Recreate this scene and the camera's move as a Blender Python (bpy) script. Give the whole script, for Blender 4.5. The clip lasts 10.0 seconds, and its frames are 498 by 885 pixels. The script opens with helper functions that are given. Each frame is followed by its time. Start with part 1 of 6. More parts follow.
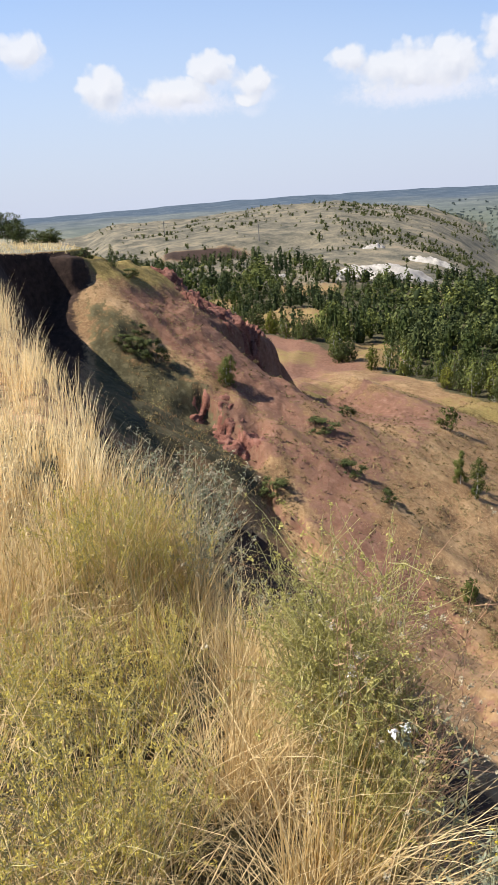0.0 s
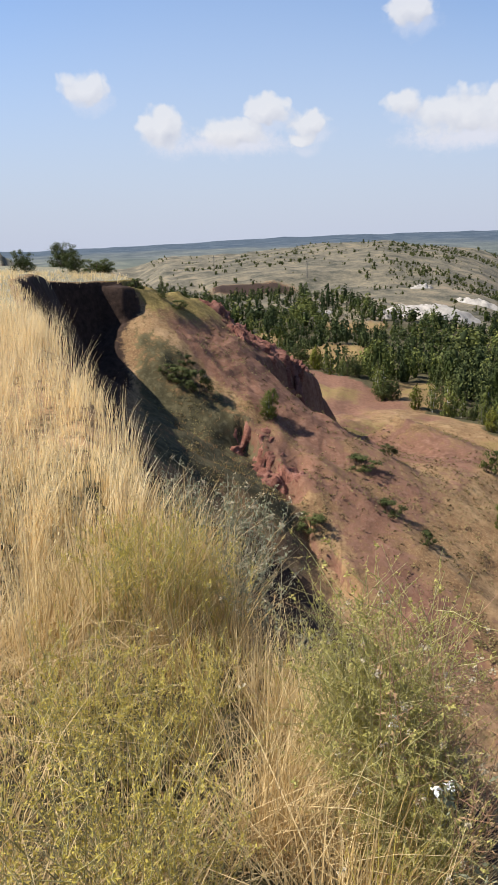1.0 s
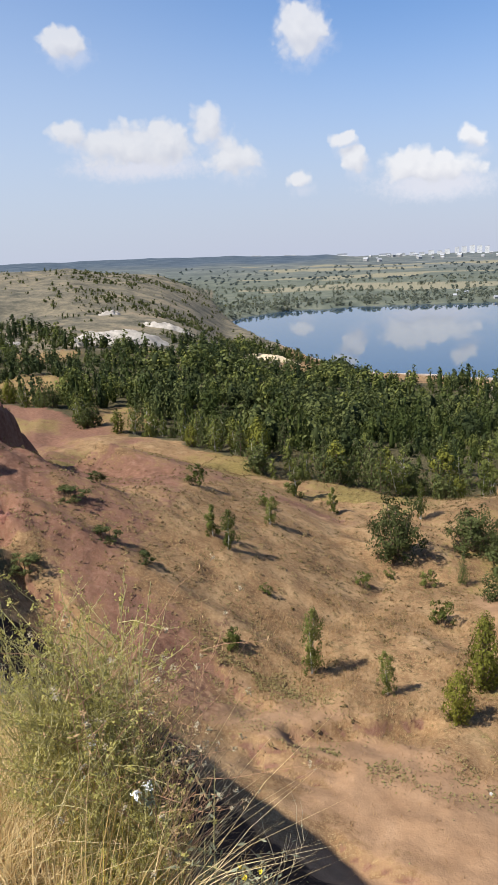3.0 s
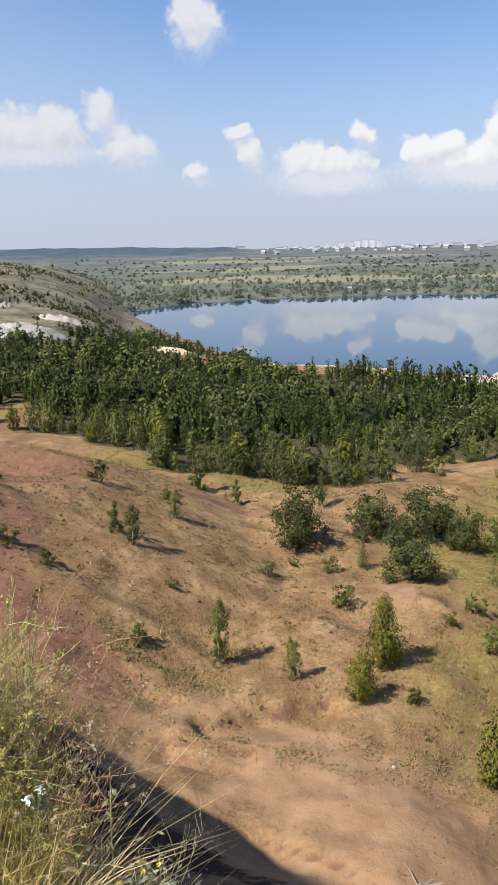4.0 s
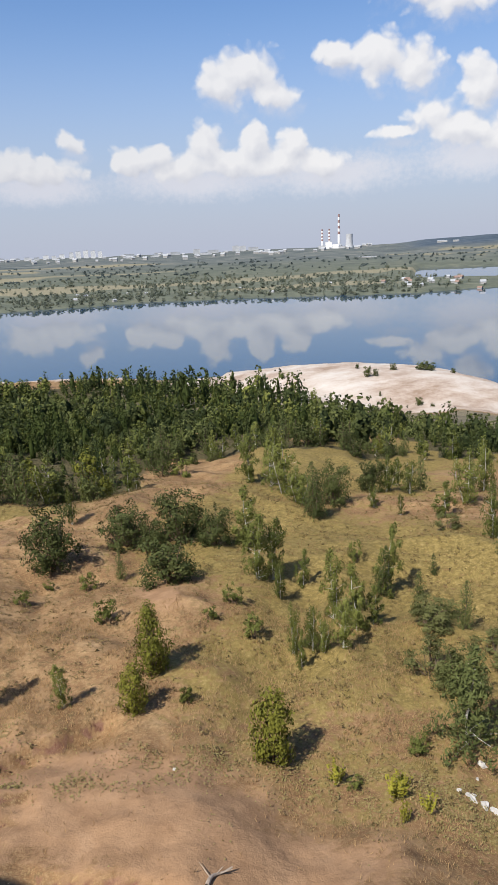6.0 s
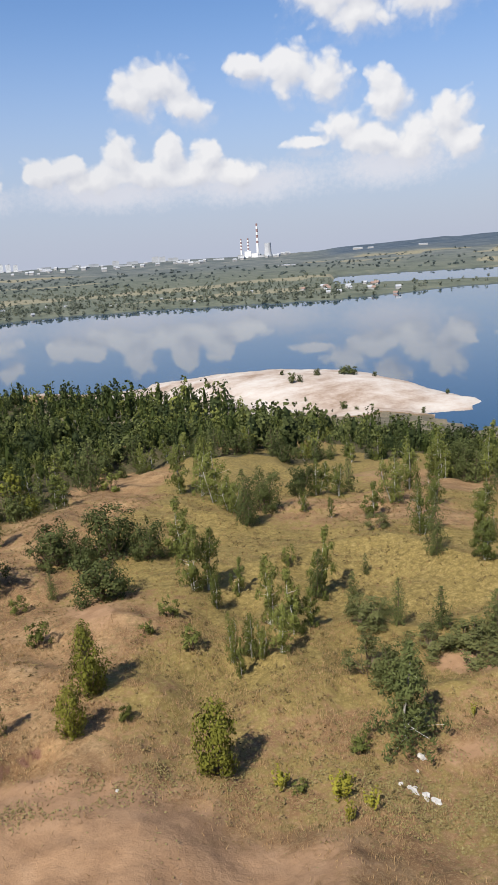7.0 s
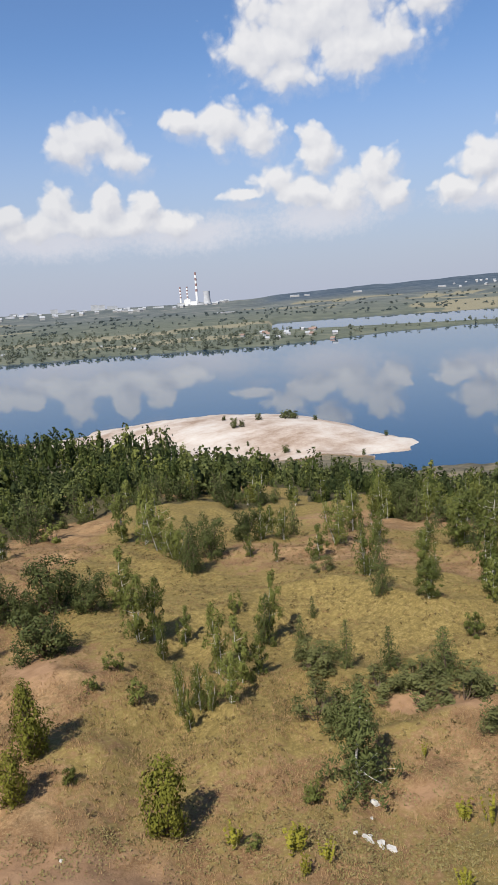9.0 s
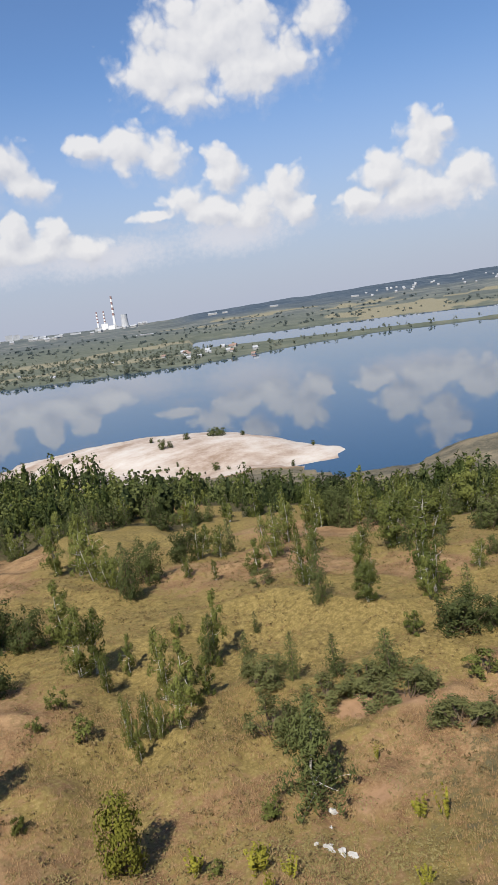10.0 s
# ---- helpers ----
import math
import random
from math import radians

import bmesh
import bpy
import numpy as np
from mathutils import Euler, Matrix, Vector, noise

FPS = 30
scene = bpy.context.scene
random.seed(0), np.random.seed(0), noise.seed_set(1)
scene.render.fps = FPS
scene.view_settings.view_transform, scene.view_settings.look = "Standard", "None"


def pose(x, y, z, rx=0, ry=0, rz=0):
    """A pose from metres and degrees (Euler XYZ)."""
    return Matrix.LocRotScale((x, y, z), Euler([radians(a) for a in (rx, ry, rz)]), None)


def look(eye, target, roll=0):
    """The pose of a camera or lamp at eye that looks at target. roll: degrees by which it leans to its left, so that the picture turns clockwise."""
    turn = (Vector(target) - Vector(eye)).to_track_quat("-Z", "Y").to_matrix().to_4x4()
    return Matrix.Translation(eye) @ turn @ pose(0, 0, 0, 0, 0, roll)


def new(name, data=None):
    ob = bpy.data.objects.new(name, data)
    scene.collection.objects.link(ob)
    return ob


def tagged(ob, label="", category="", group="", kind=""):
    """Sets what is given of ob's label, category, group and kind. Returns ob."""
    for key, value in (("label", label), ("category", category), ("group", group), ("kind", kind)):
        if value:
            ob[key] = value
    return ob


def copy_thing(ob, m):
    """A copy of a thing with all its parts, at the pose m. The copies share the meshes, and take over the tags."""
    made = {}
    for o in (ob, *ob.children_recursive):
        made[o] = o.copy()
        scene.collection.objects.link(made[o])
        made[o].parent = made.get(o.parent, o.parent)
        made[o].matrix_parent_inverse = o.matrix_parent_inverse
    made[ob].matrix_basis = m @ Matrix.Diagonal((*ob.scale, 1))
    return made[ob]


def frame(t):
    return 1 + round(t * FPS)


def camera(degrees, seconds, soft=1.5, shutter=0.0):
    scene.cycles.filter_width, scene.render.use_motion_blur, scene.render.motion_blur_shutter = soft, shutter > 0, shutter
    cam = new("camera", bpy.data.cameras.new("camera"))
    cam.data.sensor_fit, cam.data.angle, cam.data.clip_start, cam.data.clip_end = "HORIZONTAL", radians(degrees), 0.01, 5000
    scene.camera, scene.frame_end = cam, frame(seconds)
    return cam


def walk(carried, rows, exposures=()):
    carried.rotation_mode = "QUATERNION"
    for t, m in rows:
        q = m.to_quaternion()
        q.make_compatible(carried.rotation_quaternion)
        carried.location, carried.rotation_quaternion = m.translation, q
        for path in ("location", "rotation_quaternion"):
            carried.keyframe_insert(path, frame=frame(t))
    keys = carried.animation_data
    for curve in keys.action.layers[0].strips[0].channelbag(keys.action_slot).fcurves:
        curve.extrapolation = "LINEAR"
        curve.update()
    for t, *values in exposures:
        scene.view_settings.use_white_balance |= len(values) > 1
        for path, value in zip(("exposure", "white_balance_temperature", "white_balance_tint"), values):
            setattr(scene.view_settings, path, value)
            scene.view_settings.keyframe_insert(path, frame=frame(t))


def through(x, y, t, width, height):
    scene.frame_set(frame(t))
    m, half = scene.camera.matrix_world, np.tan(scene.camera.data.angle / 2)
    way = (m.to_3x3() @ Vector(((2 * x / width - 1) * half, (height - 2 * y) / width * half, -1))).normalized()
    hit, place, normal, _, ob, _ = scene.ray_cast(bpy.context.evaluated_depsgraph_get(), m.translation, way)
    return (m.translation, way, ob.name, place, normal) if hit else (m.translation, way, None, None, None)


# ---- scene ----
# ---- camera ----
cam = camera(39.36, 10.0, 1.5)
PATH = [
    (0, pose(0.000, 0, 1.6, 70.99, 3.21, 33.84)),
    (0.5, pose(-0.012, 0, 1.6, 72.74, 2.58, 35.55)),
    (1, pose(-0.030, 0, 1.6, 73.88, 1.60, 37.76)),
    (1.5, pose(0.000, 0, 1.6, 74.02, 2.24, 32.46)),
    (2, pose(0.045, 0, 1.6, 74.67, 2.25, 24.61)),
    (2.5, pose(0.075, 0, 1.6, 75.21, 2.44, 18.31)),
    (3, pose(0.095, 0, 1.6, 75.16, 2.34, 12.88)),
    (3.2, pose(0.102, 0, 1.6, 75.03, 2.05, 10.83)),
    (4.3, pose(0.143, 0, 1.6, 74.05, 1.93, 1.92)),
    (4.5, pose(0.150, 0, 1.6, 73.94, 2.37, -0.68)),
    (4.9, pose(0.155, 0, 1.6, 73.87, 2.58, -6.97)),
    (5, pose(0.157, 0, 1.6, 73.82, 1.83, -8.48)),
    (5.5, pose(0.163, 0, 1.6, 73.93, 2.08, -13.93)),
    (5.7, pose(0.166, 0, 1.6, 74.10, 2.21, -15.18)),
    (6.8, pose(0.172, 0, 1.6, 74.71, 3.34, -22.24)),
    (7, pose(0.173, 0, 1.6, 74.74, 3.49, -23.44)),
    (7.5, pose(0.174, 0, 1.6, 75.06, 3.67, -26.49)),
    (8, pose(0.175, 0, 1.6, 75.52, 3.72, -28.17)),
    (8.5, pose(0.176, 0, 1.6, 76.30, 4.28, -31.54)),
    (9, pose(0.177, 0, 1.6, 78.15, 3.79, -28.33)),
    (9.5, pose(0.179, 0, 1.6, 79.12, 7.28, -31.44)),
    (10, pose(0.180, 0, 1.6, 78.97, 7.13, -34.99)),
]
walk(cam, PATH, [(0, 1.15), (0.5, 1.04), (2, 0.95), (4.5, 0.95), (5, 0.92), (5.5, 0.78), (7, 0.77), (8, 0.73), (10, 0.68)])
# ---- sky, clouds and sun ----
SUN_AZ, SUN_EL = -127.0, 50.0      # degrees clockwise from +y, and above the horizon

world = bpy.data.worlds.new("sky")
scene.world = world
world.use_nodes = True
wt = world.node_tree
wt.nodes.clear()


def wmath(op, a, b=None, c=None, clamp=False):
    n = wt.nodes.new("ShaderNodeMath")
    n.operation, n.use_clamp = op, clamp
    for i, v in enumerate((a, b, c)):
        if v is None:
            continue
        if isinstance(v, (int, float)):
            n.inputs[i].default_value = v
        else:
            wt.links.new(v, n.inputs[i])
    return n.outputs[0]


def wvec(op, a, b=None, c=None):
    n = wt.nodes.new("ShaderNodeVectorMath")
    n.operation = op
    for i, v in enumerate((a, b, c)):
        if v is None:
            continue
        if isinstance(v, tuple):
            n.inputs[i].default_value = v
        else:
            wt.links.new(v, n.inputs[i])
    return n.outputs["Value"] if op == "LENGTH" else n.outputs["Vector"]


def wmix(fac, a, b):
    n = wt.nodes.new("ShaderNodeMix")
    n.data_type = "RGBA"
    for s, v in ((n.inputs[0], fac), (n.inputs[6], a), (n.inputs[7], b)):
        if isinstance(v, (tuple, float)):
            s.default_value = v
        else:
            wt.links.new(v, s)
    return n.outputs[2]


def wnoise(vec, scale, detail, rough=0.55):
    n = wt.nodes.new("ShaderNodeTexNoise")
    wt.links.new(vec, n.inputs["Vector"])
    n.inputs["Scale"].default_value, n.inputs["Detail"].default_value, n.inputs["Roughness"].default_value = scale, detail, rough
    return n.outputs["Fac"], n.outputs["Color"]


sky = wt.nodes.new("ShaderNodeTexSky")
sky.sky_type = "NISHITA"
sky.sun_disc = False
sky.sun_elevation, sky.sun_rotation = radians(SUN_EL), radians(SUN_AZ % 360)
sky.air_density, sky.dust_density, sky.ozone_density = 1.0, 0.7, 1.6

# cumulus puffs: (bearing, height, half width, half height) in degrees
CLOUDS_NW = [(-49.7, 11.0, 1.9, 1.2), (-44.0, 8.3, 2.1, 1.6), (-36.3, 9.4, 1.9, 1.2), (-38.5, 7.9, 2.8, 1.3), (-33.0, 8.7, 1.9, 1.0), (-33.5, 7.4, 1.2, 0.7)]
CLOUDS_N = [(-25.9, 9.3, 1.8, 1.0), (-22.1, 8.4, 3.7, 2.0), (-18.8, 8.7, 2.8, 2.0), (-15.8, 9.9, 1.3, 1.7), (-13.9, 7.7, 2.3, 1.6),
            (-25.8, 15.3, 2.1, 1.2), (-8.4, 15.7, 2.6, 2.1), (-5.5, 8.4, 1.2, 0.7), (-4.5, 7.0, 1.4, 1.0), (-8.8, 5.8, 1.3, 0.9)]
CLOUDS_LOW = [(-0.8, 6.4, 2.6, 1.4), (2.6, 6.1, 2.8, 1.3), (3.8, 8.1, 1.2, 0.9), (8.6, 6.5, 2.1, 1.3), (14.0, 7.7, 1.7, 2.0),
              (17.8, 7.4, 1.6, 1.7), (20.8, 7.2, 1.5, 1.7), (9.8, 6.7, 2.8, 1.0), (23.1, 6.0, 2.8, 1.2), (12.0, 6.0, 3.0, 1.0), (16.0, 6.2, 3.0, 1.2), (19.5, 6.1, 3.0, 1.2), (0.8, 6.0, 3.6, 1.0)]
CLOUDS_NE = [(16.9, 12.5, 2.9, 2.3), (19.5, 10.8, 2.3, 1.2), (15.2, 11.4, 2.1, 1.1), (26.6, 12.9, 2.6, 2.1), (24.2, 13.3, 1.9, 1.2),
             (29.6, 12.1, 2.3, 2.1), (34.3, 10.4, 1.9, 2.1), (30.9, 8.8, 2.3, 1.5), (38.8, 8.5, 2.0, 2.1), (40.0, 7.0, 1.5, 1.2),
             (36.4, 7.4, 2.3, 2.0), (28.2, 7.7, 1.7, 0.7), (33.4, 7.6, 3.0, 1.3)]
CLOUDS_E = [(34.5, 19.6, 7.0, 3.3), (37.8, 17.1, 4.9, 2.2), (31.2, 17.5, 4.9, 2.1), (32.4, 15.8, 2.8, 1.4), (42.6, 19.7, 2.3, 1.9),
            (49.6, 10.4, 2.0, 2.7), (46.6, 8.7, 2.6, 2.0), (51.0, 11.1, 0.9, 0.7), (52.7, 7.7, 2.3, 1.7), (44.7, 6.9, 2.2, 1.1), (49.8, 7.0, 4.7, 1.7)]

# wide soft banks low over the horizon
BANKS = [(-39.0, 7.2, 6.5, 1.0), (-21.0, 6.9, 6.5, 1.1), (1.5, 4.8, 6.0, 1.5), (13.0, 5.0, 8.0, 1.7), (24.0, 5.2, 8.0, 1.8), (34.5, 5.8, 6.0, 1.9), (48.0, 6.2, 6.0, 1.2)]

coord = wt.nodes.new("ShaderNodeTexCoord")
sep = wt.nodes.new("ShaderNodeSeparateXYZ")
wt.links.new(coord.outputs["Generated"], sep.inputs[0])
bearing = wmath("MULTIPLY", wmath("ARCTAN2", sep.outputs[0], sep.outputs[1]), 180 / math.pi)
height = wmath("MULTIPLY", wmath("ARCSINE", sep.outputs[2]), 180 / math.pi)
comb = wt.nodes.new("ShaderNodeCombineXYZ")
wt.links.new(bearing, comb.inputs[0])
wt.links.new(height, comb.inputs[1])
place = comb.outputs[0]


def billows(where, scale):
    """Rounded cauliflower heads: 1 in the middle of each, 0 between them."""
    n = wt.nodes.new("ShaderNodeTexVoronoi")
    n.feature = "SMOOTH_F1"
    n.inputs["Smoothness"].default_value = 0.35
    n.inputs["Scale"].default_value = scale
    wt.links.new(where, n.inputs["Vector"])
    return wmath("SUBTRACT", 0.75, n.outputs["Distance"])


def puffs(where, lists):
    """How far inside the nearest puff a place lies: 1 at its middle, 0 at its rim."""
    near = None
    for a, e, rx, ry in lists:
        near_one = wvec("LENGTH", wvec("MULTIPLY_ADD", where, (1 / rx, 1 / ry, 0), (-a / rx, -e / ry, 0)))
        near = near_one if near is None else wmath("SMOOTH_MIN", near, near_one, 0.25)
    return wmath("SUBTRACT", 1.12, near)


def ramp_between(fac, lo, hi):
    n = wt.nodes.new("ShaderNodeMapRange")
    n.interpolation_type = "SMOOTHSTEP"
    wt.links.new(fac, n.inputs[0])
    n.inputs[1].default_value, n.inputs[2].default_value = lo, hi
    return n.outputs[0]


def heaped(where):
    _, warp = wnoise(where, 0.5, 3.0, 0.5)
    moved = wvec("MULTIPLY_ADD", warp, (1.8, 1.5, 0.0), wvec("ADD", where, (-0.9, -0.75, 0.0)))
    heads = wmath("ADD", wmath("MULTIPLY", billows(moved, 0.62), 0.62), wmath("MULTIPLY", billows(moved, 1.7), 0.26))
    return wmath("ADD", puffs(moved, ALL_PUFFS), wmath("MULTIPLY_ADD", heads, 1.0, -0.32))


ALL_PUFFS = CLOUDS_NW + CLOUDS_N + CLOUDS_LOW + CLOUDS_NE + CLOUDS_E
dense = heaped(place)
above = heaped(wvec("ADD", place, (-0.35, 0.75, 0.0)))
wisp, _ = wnoise(place, 2.4, 5.0, 0.6)
cover = ramp_between(wmath("ADD", dense, wmath("MULTIPLY_ADD", wisp, 0.14, -0.07)), 0.04, 0.46)
skirt = ramp_between(wmath("ADD", above, wmath("MULTIPLY_ADD", wisp, 0.6, -0.3)), -0.1, 0.9)
_, drift = wnoise(place, 0.35, 4.0, 0.6)
bank = ramp_between(wmath("ADD", puffs(wvec("MULTIPLY_ADD", drift, (3.0, 1.6, 0.0), wvec("ADD", place, (-1.5, -0.8, 0.0))), BANKS), wmath("MULTIPLY_ADD", wisp, 0.7, -0.35)), 0.0, 0.95)
light = wmath("SUBTRACT", 0.70, wmath("MULTIPLY", wmath("SUBTRACT", above, dense), 0.8), clamp=True)
eastward = ramp_between(bearing, -25.0, 30.0)
cloud_colour = wmix(light, wmix(eastward, (4.5, 4.7, 5.4, 1), (5.3, 5.5, 6.2, 1)), wmix(eastward, (6.5, 6.5, 6.7, 1), (7.9, 7.85, 7.95, 1)))
# thin white haze low over the horizon
mult = wt.nodes.new("ShaderNodeMix")
mult.data_type, mult.blend_type = "RGBA", "MULTIPLY"
mult.inputs[0].default_value = 1.0
wt.links.new(sky.outputs[0], mult.inputs[6])
mult.inputs[7].default_value = (0.88, 1.07, 1.32, 1)
haze = wt.nodes.new("ShaderNodeMapRange")
haze.interpolation_type = "SMOOTHSTEP"
wt.links.new(height, haze.inputs[0])
haze.inputs[1].default_value, haze.inputs[2].default_value = 19.0, -1.0
haze.inputs[3].default_value, haze.inputs[4].default_value = 0.0, 0.95
hazed = wmix(haze.outputs[0], mult.outputs[2], (4.25, 4.6, 5.7, 1))
veil = ramp_between(puffs(place, [(-38.0, 11.0, 34.0, 17.0)]), 0.0, 1.0)
hazed = wmix(wmath("MULTIPLY", veil, 0.27), hazed, (5.0, 5.6, 6.5, 1))
hazed = wmix(wmath("MULTIPLY", bank, 0.88), hazed, wmix(eastward, (5.7, 5.85, 6.6, 1), (6.5, 6.6, 7.2, 1)))
hazed = wmix(wmath("MULTIPLY", skirt, 0.42), hazed, (5.8, 5.95, 6.7, 1))
seen_sky = wmix(wmath("MULTIPLY", cover, wmath("MULTIPLY_ADD", eastward, 0.16, 0.80)), hazed, cloud_colour)
bg = wt.nodes.new("ShaderNodeBackground")
bg.inputs["Strength"].default_value = 0.066
wt.links.new(seen_sky, bg.inputs["Color"])
wo = wt.nodes.new("ShaderNodeOutputWorld")
wt.links.new(bg.outputs[0], wo.inputs["Surface"])

sun_data = bpy.data.lights.new("sun", "SUN")
sun_data.energy, sun_data.angle, sun_data.color = 5.0, radians(0.53), (1.0, 0.94, 0.84)
sun = new("sun", sun_data)
_a, _e = radians(SUN_AZ), radians(SUN_EL)
sun.matrix_world = look((-60, -60, 90), (-60 - math.sin(_a) * math.cos(_e), -60 - math.cos(_a) * math.cos(_e), 90 - math.sin(_e)))
# ---- the lie of the land ----
# The rim of the escarpment runs straight past the viewer: v is the way out from it over the valley, u the way along it.
RIM_N, RIM_U, RIM_V0 = (0.545, 0.839), (-0.839, 0.545), 0.9
LAKE_Z = -55.0
V_STEPS = [-400, -60, -12, -3, -0.35, 0, 0.5, 3, 6, 10, 16, 24, 32, 48, 62, 72, 100, 150, 220, 285, 320, 420]
V_HEIGHTS = [3, 2, 0.5, 0.1, 0.0, -0.2, -1.5, -6.0, -11.3, -16.0, -20.2, -23, -24, -26, -27, -28.6, -33, -41, -49.5, -54.4, -57.5, -60]
V_HEIGHTS_END = [3, 2, 0.5, 0.1, 0.0, -0.2, -1.5, -7.0, -8.8, -11.4, -15.4, -20.0, -23, -26, -27, -28.6, -33, -41, -49.5, -54.4, -57.5, -60]
SHORE_AZ = [-70, -17, -14.8, -12, -8, -4, 8, 14, 20, 30, 36, 40.6, 44, 47, 50, 55, 60, 75]
SHORE_NEAR = [2200, 900, 655, 500, 400, 349, 321, 312, 300, 262, 236, 224, 216, 220, 236, 262, 310, 430]
SHORE_FAR = [2200, 900, 662, 700, 735, 770, 788, 780, 772, 768, 860, 930, 965, 985, 1000, 1010, 1010, 1010]


def fbm(x, y, size, octaves=4, seed=0):
    """Smooth value noise on arrays, about -1 to 1, with features of that size in metres."""
    x, y = np.asarray(x, float) / size, np.asarray(y, float) / size
    out, amp, total = np.zeros(np.broadcast(x, y).shape), 1.0, 0.0
    for o in range(octaves):
        ix, iy = np.floor(x).astype(np.int64), np.floor(y).astype(np.int64)
        fx, fy = x - ix, y - iy
        fx, fy = fx * fx * fx * (fx * (6 * fx - 15) + 10), fy * fy * fy * (fy * (6 * fy - 15) + 10)

        def corner(a, b):
            h = (a * 374761393 + b * 668265263 + (seed + o * 17) * 144665) & 0x7FFFFFFF
            h = ((h ^ (h >> 13)) * 1274126177) & 0x7FFFFFFF
            return ((h ^ (h >> 16)) & 0xFFFF) / 32767.5 - 1.0
        top = corner(ix, iy) * (1 - fx) + corner(ix + 1, iy) * fx
        low = corner(ix, iy + 1) * (1 - fx) + corner(ix + 1, iy + 1) * fx
        out += amp * (top * (1 - fy) + low * fy)
        total += amp
        x, y, amp = x * 2.03 + 11.3, y * 2.03 + 5.7, amp * 0.5
    return out / total * 1.6


def step(a, b, x):
    k = np.clip((np.asarray(x, float) - a) / (b - a), 0, 1)
    return k * k * (3 - 2 * k)


def smooth_interp(x, xs, ys):
    """Piecewise interpolation with rounded corners."""
    return np.interp(x, xs, ys)


def bump(x, y, cx, cy, rx, ry, turn=0.0):
    c, s = math.cos(turn), math.sin(turn)
    dx, dy = x - cx, y - cy
    a, b = (dx * c + dy * s) / rx, (-dx * s + dy * c) / ry
    return np.exp(-(a * a + b * b))


SPUR = [(-50.5, 34.2, -1.2), (-43.2, 38.7, -1.4), (-43.4, 41.5, -1.8), (-43.0, 44.0, -2.5), (-42.7, 46.3, -3.4), (-42.2, 48.8, -4.3), (-40.7, 51.3, -7.2), (-39.2, 54.4, -8.7), (-38.1, 55.5, -10.6), (-35.5, 56.8, -13.9), (-33.5, 57.6, -16.3), (-31.0, 62.1, -25)]


def spur_height(x, y):
    """The red spur: a crest that comes out of the rim and sinks into the valley, steep towards it."""
    crest_x = np.interp(y, [p[1] for p in SPUR], [p[0] for p in SPUR])
    best = np.full(np.broadcast(x, y).shape, -99.0)
    for (ax, ay, az), (bx, by, bz) in zip(SPUR, SPUR[1:]):
        lx, ly = bx - ax, by - ay
        k = np.clip(((x - ax) * lx + (y - ay) * ly) / (lx * lx + ly * ly), 0, 1)
        qx, qy, qz = ax + k * lx, ay + k * ly, az + k * (bz - az)
        off = np.hypot(x - qx, y - qy)
        face = np.interp(qy, [36.0, 39.0, 40.4, 42.0, 47.0, 50.0, 53.0, 54.5, 56.0, 57.2], [6.0, 5.5, 1.0, 0.0, 0.3, 0.8, 1.2, 2.4, 4.0, 1.0])
        width = np.interp(qy, [42, 48, 53, 55, 57], [2.0, 3.0, 2.6, 1.4, 0.9])
        rough = off + 0.5 * fbm(x, y, 3.0, 2, 34) * step(0, 1.5, off)
        front = face * step(0, 1, (rough - 0.3) / width) + 0.5 * np.clip(off - 0.6, 0, 1.5) + 0.72 * np.clip(off - 2.1, 0, 11) + 0.45 * np.maximum(off - 13.1, 0)
        fall = np.where(x > crest_x, front, 0.95 * np.maximum(off - 1.2, 0))
        ahead = np.maximum(((x - ax) * lx + (y - ay) * ly) / math.hypot(lx, ly) - math.hypot(lx, ly), 0)
        best = np.maximum(best, qz - fall - 0.75 * ahead * (ay > 44))
    return best - 0.6 * step(-0.1, 0.7, fbm(x, y, 5.5, 4, 33)) * step(2.5, 5.5, x - crest_x) * step(-26, -6, best)


LEDGES = [(-5.8, 29.4, 1.2, 33.2, 0.85), (-2.6, 22.4, 3.6, 18.9, 0.45), (-7.0, 27.7, -2.4, 27.3, 0.5), (-12.5, 33.4, -6.6, 31.6, 0.45), (-8.2, 27.6, -3.2, 26.0, 0.35), (-30.8, 38.2, -23.6, 36.0, 1.2), (-22.5, 34.0, -17.5, 31.5, 0.9)]


def ledge(x, y, x0, y0, x1, y1, drop):
    """A small broken bank in the earth: how far the ground sinks before it, and where its bare face is."""
    lx, ly = x1 - x0, y1 - y0
    long = math.hypot(lx, ly)
    a = ((x - x0) * lx + (y - y0) * ly) / long
    s = (-(x - x0) * ly + (y - y0) * lx) / long + 0.35 * fbm(x, y, 1.5, 2, 39)
    span = step(-0.6, 0.6, a) * (1 - step(long - 0.6, long + 0.6, a))
    return -drop * span * (1 - step(-0.2, 0.25, s)) * step(-3.5, -0.5, s), 0.7 * span * np.exp(-((s + 0.05) / 0.24) ** 2)


def spit_radius(x, y):
    c, s = math.cos(-0.862), math.sin(-0.862)
    dx, dy = x - 123, y - 245
    a, b = (dx * c + dy * s) / 67, (-dx * s + dy * c) / 46
    ragged = 0.10 * fbm(x, y, 22, 3, 47)
    return np.hypot(a, b * (1 + 0.9 * step(0.1, 1.1, a))) + ragged


